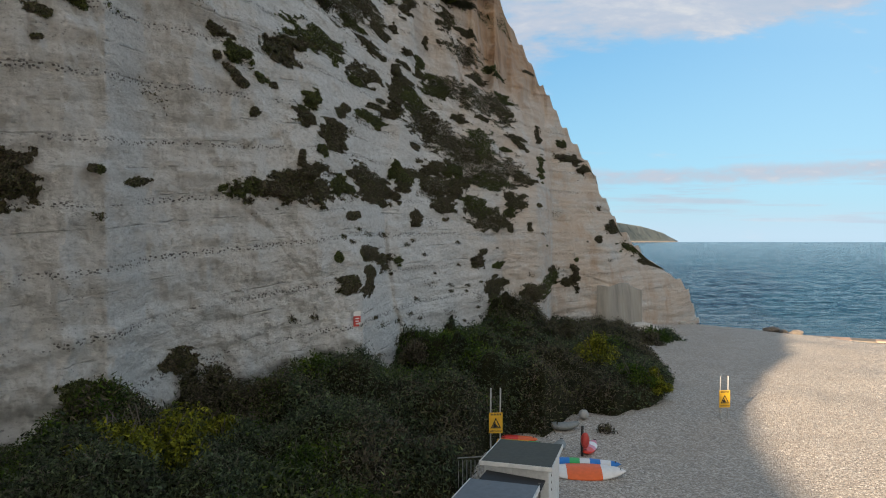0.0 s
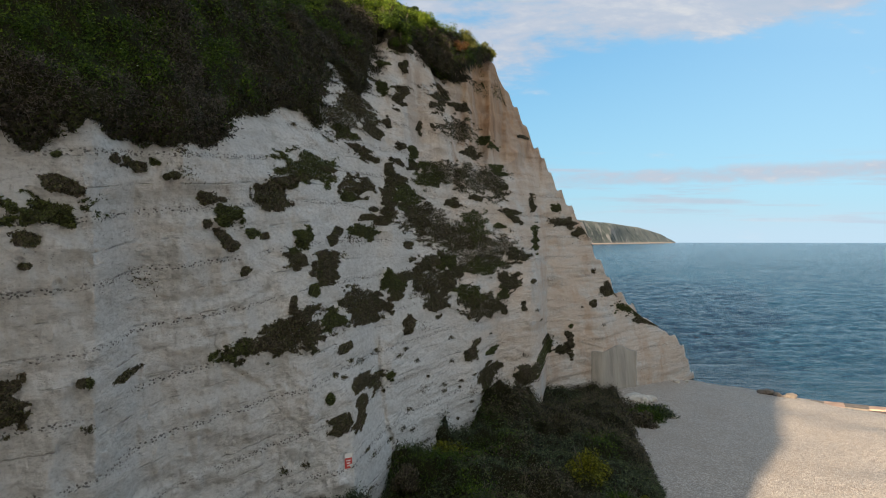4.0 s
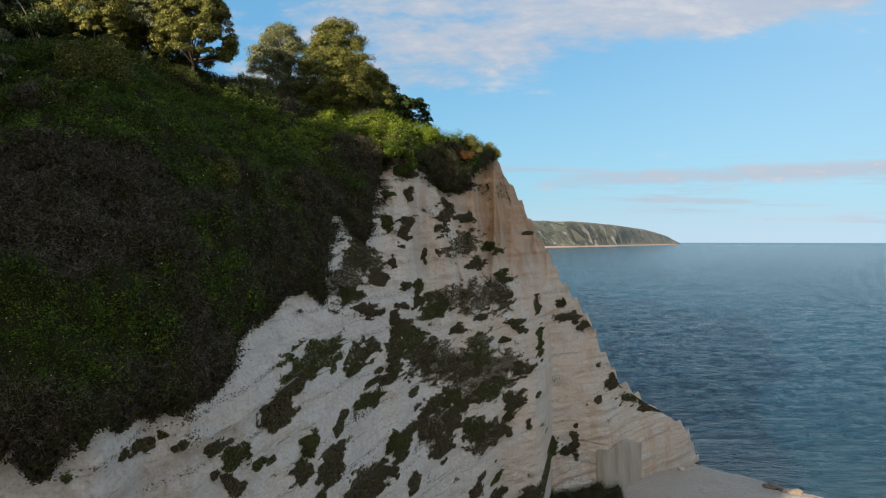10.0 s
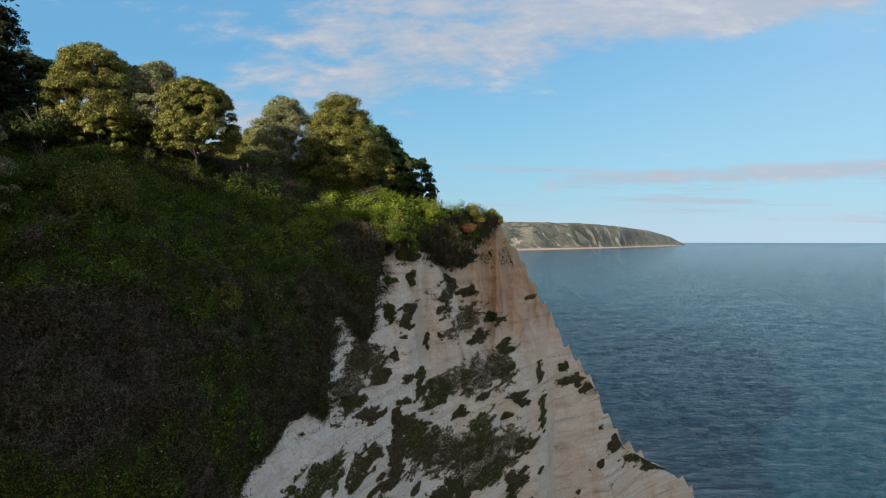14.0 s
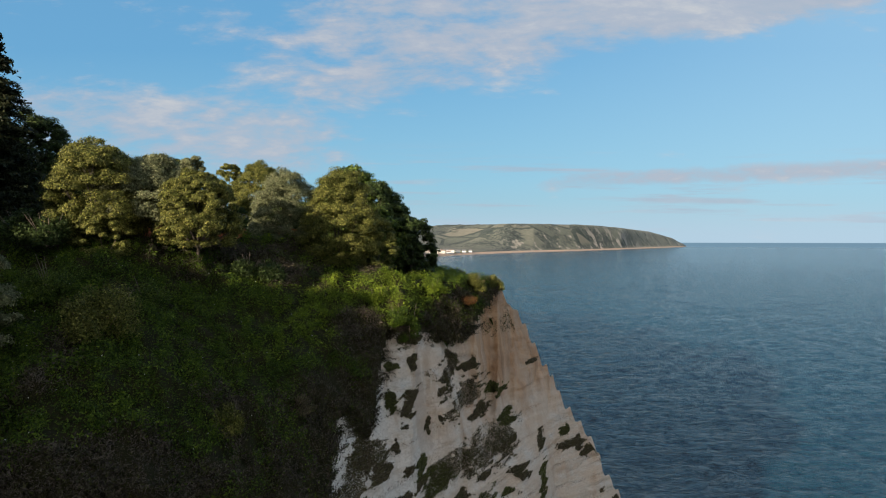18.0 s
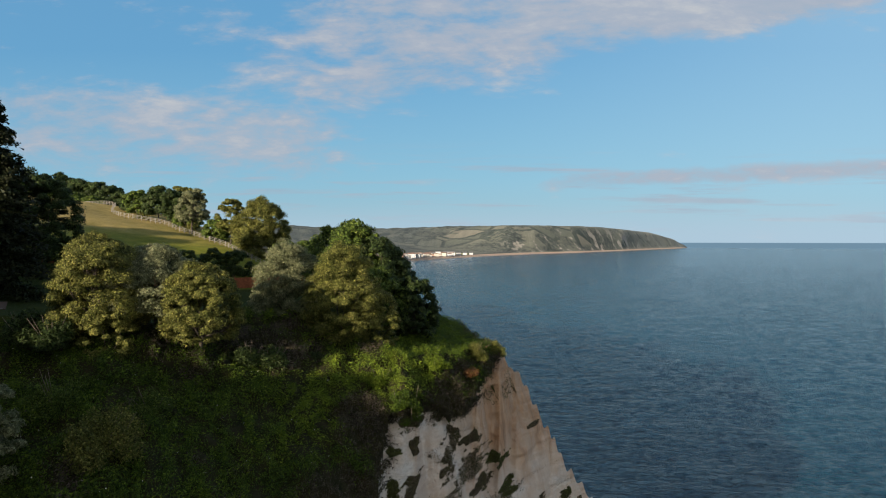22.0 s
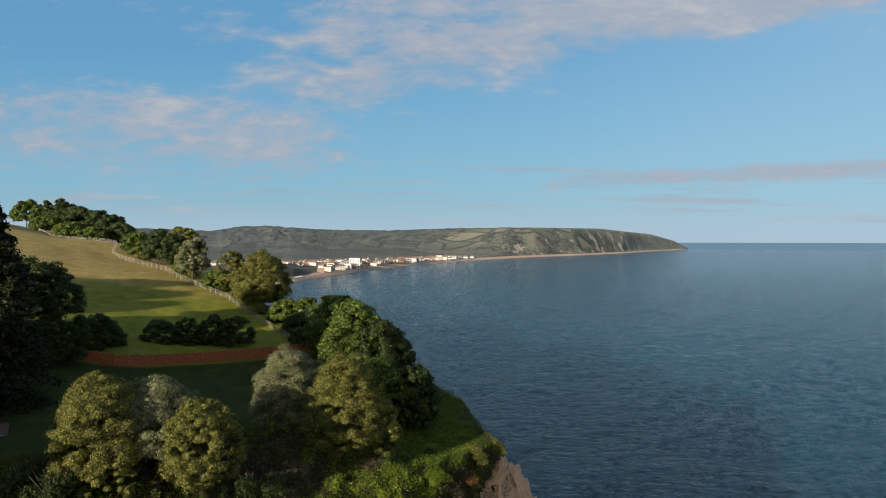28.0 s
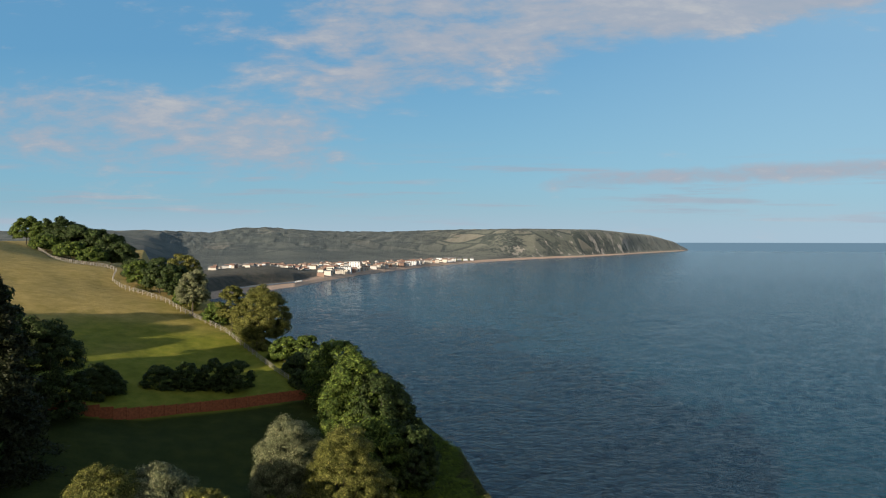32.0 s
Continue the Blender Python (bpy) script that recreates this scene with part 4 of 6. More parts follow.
corner = x > 3.4 + 2.0 * fbm(x * 0.4, y * 0.4, seed=139) - 0.06 * (y - 80)
stuff("corner_scrub", [leaves(gp[corner & ~west], 0.085, rng, np.array([0.0, -0.3, 0.9]), 0.8, 2.2)], MATS, "dull green and brown scrub on the cliff corner", "scrub")
gp = gp[~west & ~corner]
stuff("clifftop_greenery", [leaves(gp, 0.095, rng, np.array([0.0, -0.3, 0.9]), 0.8)], LUSH, "green nettles and ivy along the cliff edge, tinted sun-bright", "greenery")

# bushes on the slope
for k, (a, z, wide, tall, mat, label) in enumerate((
        (-0.551, 39.8, 5.4, 3.8, OLIVE, "grey-brown twiggy bush with olive leaves on the slope"),
        (-0.345, 34.0, 2.6, 1.8, OLIVE, "dry yellowish bush standing out of the scrub"),
        (-0.23, 33.5, 2.4, 1.6, TUFTS, "dry brown bush on the slope"),
        (-0.075, 38.2, 2.6, 2.0, IVY, "bright green ivy-clad bush at the brow"),
        (-0.056, 37.0, 3.2, 3.2, IVY, "bright green ivy-clad bush at the brow"),
        (-0.108, 40.2, 3.2, 1.9, LUSH, "fresh green bush near the cliff edge"),
        (0.045, 40.6, 3.0, 1.9, OLIVE, "wind-cut olive bush on the cliff corner"),
        (0.080, 40.4, 2.6, 1.9, OLIVE, "wind-cut green bush on the cliff corner"),
        (0.034, 39.2, 2.6, 1.2, RUSSET, "reddish-brown bush at the cliff corner"),
        (-0.02, 40.7, 3.6, 1.4, LUSH, "low green bush along the cliff edge"),
        (-0.62, 42.0, 4.6, 3.0, GREEN, "green bush at the top of the slope"),
        (-0.47, 41.2, 4.2, 2.2, GREEN, "green bush below the grey tree"))):
    p = on_slope(np.array(math.atan(a)), np.array(z))
    shrub(p[0], p[1], p[2] - 0.5, wide, tall, mat, label, 200 + k, count=15000 if k == 0 else 7500, leaf=0.10 if k == 0 else 0.085, stems=7 if k == 0 else 4)

# ---- plants rooted on the rock face: slope of sight, height, width, depth of the patch ----
WEST_MATS = [(-0.6168, 19, 3, 1.1, -3), (-0.6527, 18.1, 0.7, 0.4, 0), (-0.5924, 20.1, 0.9, 0.5, 0), (-0.5695, 19.9, 0.6, 0.4, 0), (-0.5981, 21.2, 0.3, 0.2, 0), (-0.5049, 21.3, 0.3, 0.3, 0), (-0.4825, 21.3, 0.6, 0.5, 10), (-0.4674, 21.2, 0.6, 0.7, 0), (-0.446, 21.4, 0.5, 0.3, 0), (-0.4249, 20.8, 0.2, 0.2, 0), (-0.4116, 20.9, 0.4, 0.3, 0), (-0.3555, 20, 1.2, 0.7, 15), (-0.3316, 19.2, 1.2, 0.9, 10), (-0.3611, 18.8, 0.3, 0.3, 20), (-0.338, 18.2, 1.1, 0.4, 40), (-0.3256, 17.8, 0.7, 0.7, 0), (-0.2896, 18.4, 0.9, 0.4, 5), (-0.2718, 18.2, 0.8, 0.3, 0), (-0.3007, 16.5, 0.5, 0.5, 0), (-0.4803, 12.5, 1.3, 0.3, -15)]
LEDGE_MATS = [(-0.2059, 22.5, 3.2, 2, -15), (-0.2553, 20.6, 1.7, 1.6, 0), (-0.2283, 21.5, 1.7, 0.8, -30), (-0.1727, 22.8, 1, 0.6, 0), (-0.2109, 18.1, 1.4, 1, -50), (-0.22, 16.9, 1, 0.8, 0), (-0.1734, 16.5, 1.6, 1.4, 0), (-0.1798, 15.6, 1.1, 0.7, 0), (-0.1934, 15.2, 0.6, 0.8, 0), (-0.1615, 18.4, 0.8, 1, 0), (-0.2115, 13.8, 1.4, 0.8, -20), (-0.2249, 14.6, 0.4, 0.7, 0), (-0.5478, 12.7, 0.2, 0.3, 0), (-0.6487, 17.1, 0.3, 0.2, 0), (-0.1469, 11.5, 0.7, 0.6, 0), (-0.1174, 9.3, 1, 0.8, 0), (-0.1671, 9, 0.4, 0.7, 0), (-0.1176, 7.8, 0.5, 1.7, 0), (-0.1492, 7.5, 1.3, 0.8, 0), (-0.5603, 12.7, 0.2, 0.2, 0)]
BAND_MATS = [(-0.3102, 12.6, 1.9, 1, -15), (-0.2743, 12.7, 2.5, 1.5, -20), (-0.225, 12.8, 2.3, 1.7, -15), (-0.1937, 12.8, 1, 1.6, 0), (-0.1711, 13.2, 2.1, 1, -15), (-0.1251, 14.1, 1.9, 2.4, 0), (-0.1107, 13, 2, 1, 15), (-0.1253, 21.8, 2.2, 1.7, -20), (-0.1388, 21, 1, 0.8, 0), (-0.0985, 20.3, 0.6, 0.4, 0), (-0.0869, 19.4, 1.1, 0.6, 0), (-0.1075, 19.7, 1, 0.5, 0), (-0.1139, 18.6, 1.8, 1, 0), (-0.0989, 13.5, 2, 1.2, 30), (-0.0765, 13.2, 0.6, 0.6, 0), (-0.0406, 11.7, 0.8, 1, 0), (-0.0719, 14.9, 1.5, 1.5, 0), (-0.063, 14, 1.3, 1.1, 0), (-0.0494, 15.2, 2.4, 0.9, -10), (-0.1135, 24.7, 2, 1, 10)]
GULLY_MATS = [(-0.0878, 34.3, 1.3, 0.9, 0), (-0.0504, 34.3, 0.7, 1.2, 0), (-0.0532, 32, 1.3, 0.8, 0), (-0.0577, 31, 1.1, 2.2, 10), (-0.0844, 31.6, 1, 1.8, 0), (-0.1427, 27.3, 2.6, 3.6, 40), (-0.1203, 28.6, 3.4, 1.8, 45), (-0.0981, 26.9, 1.5, 0.9, 30), (-0.1455, 26, 1.3, 1, 0), (0.0049, 32.6, 1.4, 3.7, 10), (0.0362, 32.5, 1.7, 1.2, 0), (0.0362, 29.6, 3.3, 3.1, 0), (0.0765, 29.3, 2.7, 1, 20), (0.0541, 27.6, 2, 1.1, 0), (-0.0265, 28.7, 0.5, 1.4, 0), (-0.0579, 26.2, 1, 0.7, 0), (-0.0373, 25.7, 0.7, 1.2, 0), (-0.0356, 24.5, 1, 0.7, 0), (-0.0757, 28.1, 0.6, 1, 0), (-0.0042, 28.8, 0.6, 0.5, 0)]
GREAT_MATS = [(-0.0132, 23.9, 2.9, 2.1, 0), (0.0226, 24.5, 5, 2.2, -10), (0.0675, 24.1, 3.6, 3.1, 0), (0.0944, 23.9, 2.8, 3.2, 10), (0.0989, 25.9, 1.7, 1.3, 0), (-0.067, 23.2, 1.8, 1.4, 45), (-0.0625, 24.6, 1.2, 0.7, 0), (-0.0743, 21.4, 1.1, 3.3, 0), (-0.0491, 21.8, 2.2, 1.9, 45), (-0.0357, 20.2, 2.7, 2.4, 30), (-0.0044, 19.2, 4.8, 2.5, 25), (0.0333, 18.5, 4.5, 2.7, 10), (0.0629, 19.3, 2.5, 3, -20), (0.0584, 16.9, 4.6, 3.2, 0), (0.0944, 16.9, 3.6, 3.4, 0), (0.1258, 16.4, 2.5, 1.4, 0), (0.0782, 15.6, 3.6, 1.4, 0), (0.0271, 21.7, 1.4, 0.8, 0), (0.063, 22.3, 1.1, 0.7, 0), (0.1168, 21.1, 1.7, 0.7, 10)]
LOWER_MATS = [(0.1007, 19.5, 1.1, 0.6, 0), (0.1258, 20.2, 1.5, 0.7, 30), (-0.0448, 17.7, 0.8, 0.6, 0), (-0.0135, 16.1, 3, 1.4, -15), (0.0135, 16.1, 1.3, 1.5, 0), (0.0224, 14.8, 1.2, 2.2, 45), (-0.0135, 14.6, 2.5, 2.4, 0), (0.0008, 13.2, 1.5, 2.1, 0), (0.0584, 13, 3.3, 1.5, 20), (0.0673, 12, 3.3, 1.9, 15), (0.0989, 11.6, 2, 0.7, 25), (0.1168, 13.8, 1.8, 2, -20), (0.1078, 12.8, 1.1, 1.4, 0), (0.1393, 11.4, 0.5, 0.6, 0), (0.1528, 13.7, 0.6, 0.5, 0), (0.0628, 9, 0.8, 0.5, 0), (0.0899, 7.7, 0.9, 0.9, 0), (0.0538, 8.1, 1.3, 1, 0), (0.0809, 6, 1.1, 1.3, 45), (0.144, 4.9, 2, 1.4, 0)]
SEAWARD_MATS = [(0.1711, 5.5, 1.3, 2.6, 30), (0.1756, 6.5, 0.9, 1.3, 0), (0.2117, 5.8, 1, 2.8, -10), (0.2027, 5.2, 1.7, 1, 0), (0.1887, 22.2, 1.1, 1, 0), (0.2293, 19.1, 2.3, 1.1, -30), (0.1933, 20.3, 1.8, 0.9, 0), (0.2113, 20.2, 1.4, 1.1, 30), (0.1573, 18.4, 0.7, 2.7, 0), (0.2727, 11.8, 1.9, 1.6, -40), (0.2492, 14.2, 0.7, 0.6, 0), (0.2502, 10.1, 0.7, 0.7, 0), (0.2134, 7.7, 0.5, 0.5, 0), (0.1393, 30.9, 1.4, 0.5, 0), (0.1528, 22.4, 0.7, 1.8, 0), (0.1079, 23.9, 0.8, 0.6, 0), (0.3017, 8.8, 3, 1.2, 25), (0.3288, 7.2, 3.1, 1.1, 25)]


def cliff_plant(a, z, wide, tall, tilt, seed):
    rng = np.random.default_rng(seed)
    n = int(np.clip(6500 * wide * tall, 600, 20000))
    u, v = rng.uniform(-1.4, 1.4, n), rng.uniform(-1.4, 1.4, n)
    th0 = math.atan(a)
    r0 = float(face_range(np.array(th0), np.array(z)))
    su, sv = u * wide / 2, v * tall / 2
    c, s = math.cos(radians(tilt)), math.sin(radians(tilt))
    side, rise = su * c + sv * s, sv * c - su * s
    grain = fbm(side * 1.5 + seed * 3.7, rise * 2.6, seed=seed, octaves=4, gain=0.6)
    ragged = 1.12 - np.sqrt(u * u + v * v) + 0.55 * grain
    ok = ragged + 0.07 * rng.normal(size=n) > 0.22
    if ok.sum() < 40:
        ok = (u * u + v * v) < 0.8
    body = np.clip(ragged[ok], 0.2, 1.2)
    side, rise = side[ok], rise[ok]
    out = np.abs(rng.normal(size=len(side))) * 0.20 * body * min(1.0, 0.5 + 0.3 * tall) + 0.01
    pt = th0 + side / r0
    p = on_face(pt, np.minimum(z + rise, np.interp(pt, *CREST) - 0.25) - out * 0.4, out)
    leaf = leaves(p, 0.062, rng, np.array([0.3, -0.8, 0.7]), 0.6, 2.0)
    big = wide * tall > 3
    label = "large straggling plant mat clinging to the chalk" if big else "small tuft of plants rooted in the chalk"
    root = np.array(on_face(np.array(th0), np.array(z)))
    ob = empty("cliff_plant", Matrix.Translation(root), label, "plant", "plants on the cliff face")
    part("foliage", mesh_of("foliage", leaf[0] - root, leaf[1], MATS if seed % 4 == 0 else TUFTS), ob)
    return ob


# the first mat is added to cover a sunlit chalk spot at the brow
FOOT_MATS = [(-0.055, 36.5, 1.6, 1.3, 0), (-0.421, 4.5, 1.5, 1.0, 0), (-0.59, 4.2, 1.2, 1.0, 0), (-0.699, 12.2, 1.4, 1.7, 0), (-0.125, 6.9, 0.7, 0.7, 0), (-0.096, 8.5, 1.1, 1.3, 0), (-0.07, 8.6, 0.6, 0.6, 0), (0.085, 5.6, 1.6, 1.8, 30), (0.143, 4.6, 2.2, 1.4, 0)]
k = 0
for bed in (WEST_MATS, LEDGE_MATS, BAND_MATS, GULLY_MATS, GREAT_MATS, LOWER_MATS, SEAWARD_MATS, FOOT_MATS):
    for a, z, wide, tall, tilt in bed:
        cliff_plant(a, z, wide * 1.14, tall * 1.08, tilt, 300 + k)
        k += 1

# hundreds of little tufts in the cracks between
m = 240
ta = np.where(rng.uniform(size=m) < 0.78, rng.normal(-0.03, 0.085, m), rng.uniform(-0.62, 0.36, m))
tz = rng.uniform(2, 37, m)
ok = (tz < np.interp(np.arctan(ta), *BROW) - 0.5) & (tz < np.interp(np.arctan(ta), *CREST) - 0.6) & (fbm(ta * 9, tz * 0.12, seed=141) > -0.05)
ta, tz = ta[ok], tz[ok]
wide = rng.uniform(0.06, 0.20, len(ta)) * rng.choice([1, 1, 1, 2.0], len(ta))
who = np.repeat(np.arange(len(ta)), 70)
uv = rng.normal(size=(len(who), 2)) * wide[who][:, None] * 0.75
th = np.arctan(ta[who]) + uv[:, 0] * 1.2 / face_range(np.arctan(ta[who]), tz[who])
tp = on_face(th, tz[who] + uv[:, 1] * 0.75 - uv[:, 0] * 0.3, np.abs(rng.normal(size=len(who))) * 0.08 + 0.01)
stuff("crack_tufts", [leaves(tp, 0.06, rng, np.array([0.3, -0.8, 0.6]), 0.6, 2.0)], TUFTS, "tiny tufts of plants scattered in the chalk's cracks", "plants")

# ---- scrub at the foot of the cliff ----
FRONT = (np.array([-0.80, -0.43, -0.12, -0.04, 0.03, 0.06, 0.085, 0.17, 0.20, 0.225, 0.273, 0.325, 0.345, 0.36]), np.array([13, 17.5, 20.0, 21.5, 23.5, 28.2, 30.6, 31.8, 34.4, 35.3, 34.6, 36.4, 39.6, 44]))
REAR = (np.array([-0.80, 0.24, 0.285, 0.305, 0.33, 0.352, 0.36]), np.array([120, 120, 78, 64, 52, 45.5, 44]))


def thicket(a, u):
    """Places on the bushes: slope of sight, and 0 at the shingle to 1 at the rock."""
    th = np.arctan(a)
    rear = np.minimum(face_range(th, np.full_like(th, 2.0)) * np.cos(th) + 0.5, np.interp(a, *REAR))
    front = np.minimum(np.interp(a, *FRONT) + 0.9 * fbm(a * 26, a * 0, seed=91, octaves=3), rear)
    y = front + (rear - front) * u
    x = a * y
    near = (y - front) / 2.8
    far = np.where(a > 0.26, (rear - y) / 3.0, 1.0)
    tall = np.interp(a, [-0.8, -0.45, -0.1, 0.1, 0.28, 0.36], [3.0, 2.7, 2.6, 3.3, 2.9, 1.8]) * (1 - 0.75 * u * smooth01((a - 0.13) / 0.06))
    bump = 1 + 0.40 * fbm(x * 0.42, y * 0.42, seed=93, octaves=3) + 0.16 * fbm(x * 1.3, y * 1.3, seed=95, octaves=2)
    h = tall * bump * (0.72 + 0.45 * u) * np.sqrt(np.clip(near, 0, 1)) * np.sqrt(np.clip(far, 0, 1))
    h = h * (1 - 0.45 * np.clip(fbm(x * 0.2 + 3, y * 0.2, seed=97, octaves=2), 0, 1))
    return x, y, beach_z(x, y) + h - 0.15


# mound follows the bush tops; its dark colour stands for shade inside
A, U = np.meshgrid(np.linspace(-0.80, 0.36, 330), np.linspace(0, 1, 90))
x, y, z = thicket(A, U)
V = np.stack([x, y, z - 0.15], -1).reshape(-1, 3)
tagged(new("scrub_bank", mesh_of("scrub_bank", V, grid_faces(90, 330), SHADED_SOIL, smooth=True)), "shade-dark mound filling the scrub at the cliff foot", "bank", kind="structure")
n = 380000
a = rng.uniform(-0.80, 0.36, n)
u = rng.uniform(0, 1, n)
x, y, z = thicket(a, u)
p = np.stack([x, y, z], -1) + rng.normal(size=(n, 3)) * np.array([0.16, 0.16, 0.20])
tone = fbm(x * 0.22, y * 0.22, seed=99, octaves=3) + 0.2 * rng.normal(size=n)
size = (0.068 + 0.028 * fbm(x * 0.9, y * 0.9, seed=101, octaves=2))[:, None] * 1.05
upward = np.array([0.1, -0.4, 0.8])
dry = fbm(x * 0.16 + 9, y * 0.16, seed=103, octaves=3) + 0.2 * rng.normal(size=n) + 0.6 * smooth01((a + 0.02) / 0.1) * smooth01((u - 0.3) / 0.2) - 0.16
brown, lively = dry > 0.25, (tone >= 0.30) & (dry <= 0.25)
dark = ~brown & ~lively
stuff("foot_scrub", [leaves(p[dark], size[dark], rng, upward, 0.9, 2.0)], FOOT, "dark grey-green scrub at the foot of the cliff", "scrub")
stuff("foot_greenery", [leaves(p[lively], size[lively], rng, upward, 0.9, 2.0)], IVY, "brighter green plants among the dark scrub", "scrub")
stuff("foot_bramble", [leaves(p[brown], size[brown] * 0.9, rng, upward, 0.9, 3.0)], TUFTS, "dry purple-brown bramble among the scrub", "scrub")
pick = rng.integers(0, n, 16000)
stuff("dry_stems", [leaves(p[pick] + np.array([0, 0, 0.15]), 0.022, rng, np.array([0.6, -0.6, 0.0]), 0.8, 12)], TWIG, "dry upright stems among the scrub", "stems")
YELLOW = growth("yellow_green_leaf", (0.080, 0.095, 0.012), (0.150, 0.165, 0.016), (0.240, 0.230, 0.022), zone=0.9)
for k, (a, y, wide, tall, mat, label) in enumerate((
        (-0.47, 21.2, 4.4, 1.9, YELLOW, "bright yellow-green bush in the dark scrub"), (-0.54, 20.2, 3.0, 1.5, YELLOW, "bright yellow-green bush in the dark scrub"),
        (-0.36, 23.5, 1.3, 0.8, YELLOW, "small yellow-green bush in the scrub"), (0.238, 43.0, 3.4, 2.1, YELLOW, "yellow-green bush on top of the scrub bank"),
        (0.335, 41.5, 1.8, 1.3, YELLOW, "yellow-green bush at the shingle's edge"), (0.02, 45.0, 4.0, 1.6, YELLOW, "yellow-green bush beside the rock"),
        (0.10, 52.0, 3.4, 1.4, IVY, "fresh green bush beside the rock"), (-0.05, 39.5, 1.9, 1.6, TUFTS, "brown dry bush in the rock's cleft"),
        (0.30, 39.0, 2.6, 1.4, IVY, "green bush at the edge of the shingle"), (0.21, 56.0, 3.5, 1.5, TUFTS, "dry purple-brown bush on the bank"))):
    x, yy, z = thicket(np.array(a), np.array(0.5))
    front = float(np.interp(a, *FRONT))
    rear = float(face_range(np.array(math.atan(a)), np.array(2.0)) * math.cos(math.atan(a)))
    x, yy, z = thicket(np.array(a), np.array(min(max((y - front) / (rear - front), 0.05), 0.95)))
    shrub(float(x), float(yy), float(z) - 0.15, wide, tall, mat, label, 260 + k, count=5200, leaf=0.10)
# low green mat and rubble on the shingle past the bank
for k, (x, y, wide, mat) in enumerate(((18.6, 63.0, 5.0, TUFTS), (21.4, 64.6, 4.6, IVY), (23.4, 66.0, 4.0, FOOT), (17.0, 60.0, 4.6, TUFTS), (20.0, 67.5, 5.0, TUFTS), (20.6, 62.0, 3.4, TUFTS))):
    shrub(x, y, float(beach_z(x, y)) - 0.2, wide, 1.5, mat, "low spreading plants on the shingle", 290 + k, count=5200, leaf=0.12, stems=5, group="low plants on the shingle")

# ---- trees along the hilltop ----
broad_tree(-29.4, 53.6, 46.0, 54.3, 45.2, 8.2, OLIVE, "rounded olive-green tree on the edge of the slope", 1, lumps=310, airy=True, deep=9.8)
broad_tree(-25.9, 56.0, 45.8, 53.5, 46.6, 8.2, SILVER, "grey-leaved tree between two olive-green ones", 2, lumps=250, airy=True)
broad_tree(-22.0, 55.8, 43.4, 51.9, 44.6, 6.6, OLIVE, "olive tree with a bare lower trunk", 3, lumps=230, airy=True, deep=8.4)
broad_tree(-27.4, 51.0, 43.6, 48.2, 43.4, 4.2, OLIVE, "low olive bush under the rounded tree", 35, lumps=60)
broad_tree(-31.2, 50.8, 44.6, 48.7, 45.4, 3.4, OLIVE, "yellowish bush beside the rounded tree", 37, lumps=40)
broad_tree(-17.5, 71.0, 42.4, 54.0, 43.0, 8.4, SILVER, "silvery pale tree near the cliff corner", 4, lumps=260)
broad_tree(-11.0, 69.0, 41.6, 53.2, 42.0, 8.8, OLIVE, "yellow-olive bushy tree close to the cliff edge", 5, lumps=260)
broad_tree(-8.0, 69.5, 41.4, 48.8, 41.6, 5.6, OLIVE, "low yellow-olive bush tree beside the taller one", 25, lumps=100)
broad_tree(-10.6, 92.0, 41.5, 55.2, 41.2, 10.0, DARK, "dark green dense tree leaning over the cliff top", 6, lumps=420, per=110, leaf=0.21)
broad_tree(-3.9, 85.0, 41.0, 49.2, 40.0, 6.6, DARK, "low dark tree at the seaward edge", 26, lumps=220, per=100, leaf=0.21)
broad_tree(-13.8, 94.0, 42.0, 57.0, 42.6, 11.0, GREEN, "tall fresh-green tree behind the cliff-top trees", 7, lumps=380, per=110, leaf=0.21)
broad_tree(-9.6, 83.5, 41.5, 50.6, 41.4, 8.0, GREEN, "green tree behind the dark cliff-top tree", 27, lumps=300, per=110, leaf=0.21)
broad_tree(-7.6, 94.0, 41.0, 52.2, 40.8, 9.0, DARK, "dark spreading tree at the coast edge", 36, lumps=320, per=110, leaf=0.22)
broad_tree(-18.5, 110.0, 44.0, 56.6, 44.0, 11.5, GREEN, "green tree near the end of the wooden fence", 28, lumps=340, per=110, leaf=0.22)
conifer(-50.5, 70.0, 46.5, 24.5, 13.0, "tall dark conifer with drooping layered boughs", 8)
broad_tree(-55.6, 87.5, 48.0, 63.6, 47.6, 10.6, DARK, "large dark shaded tree beside the conifer", 9, lumps=190, leaf=0.2)
broad_tree(-56.0, 101.0, 47.6, 53.8, 48.0, 7.0, DARK, "small dark tree by the wooden fence", 29, lumps=120)
broad_tree(-28.6, 38.4, 38.5, 46.4, 38.6, 5.2, SILVER, "grey-leaved small tree on the slope", 10, lumps=80)
for k, (x, y, wide) in enumerate(((-16.5, 59.0, 4.0), (-13.5, 63.0, 4.0), (-33.5, 50.0, 4.5), (-18.0, 58.0, 3.6), (-30.8, 49.0, 4.0))):
    shrub(x, y, float(hill_z(x, y)) - 1.4, wide, 2.2, DARK, "dark leafy bush under the trees", 230 + k, count=6500, leaf=0.13, group="bushes under the trees")
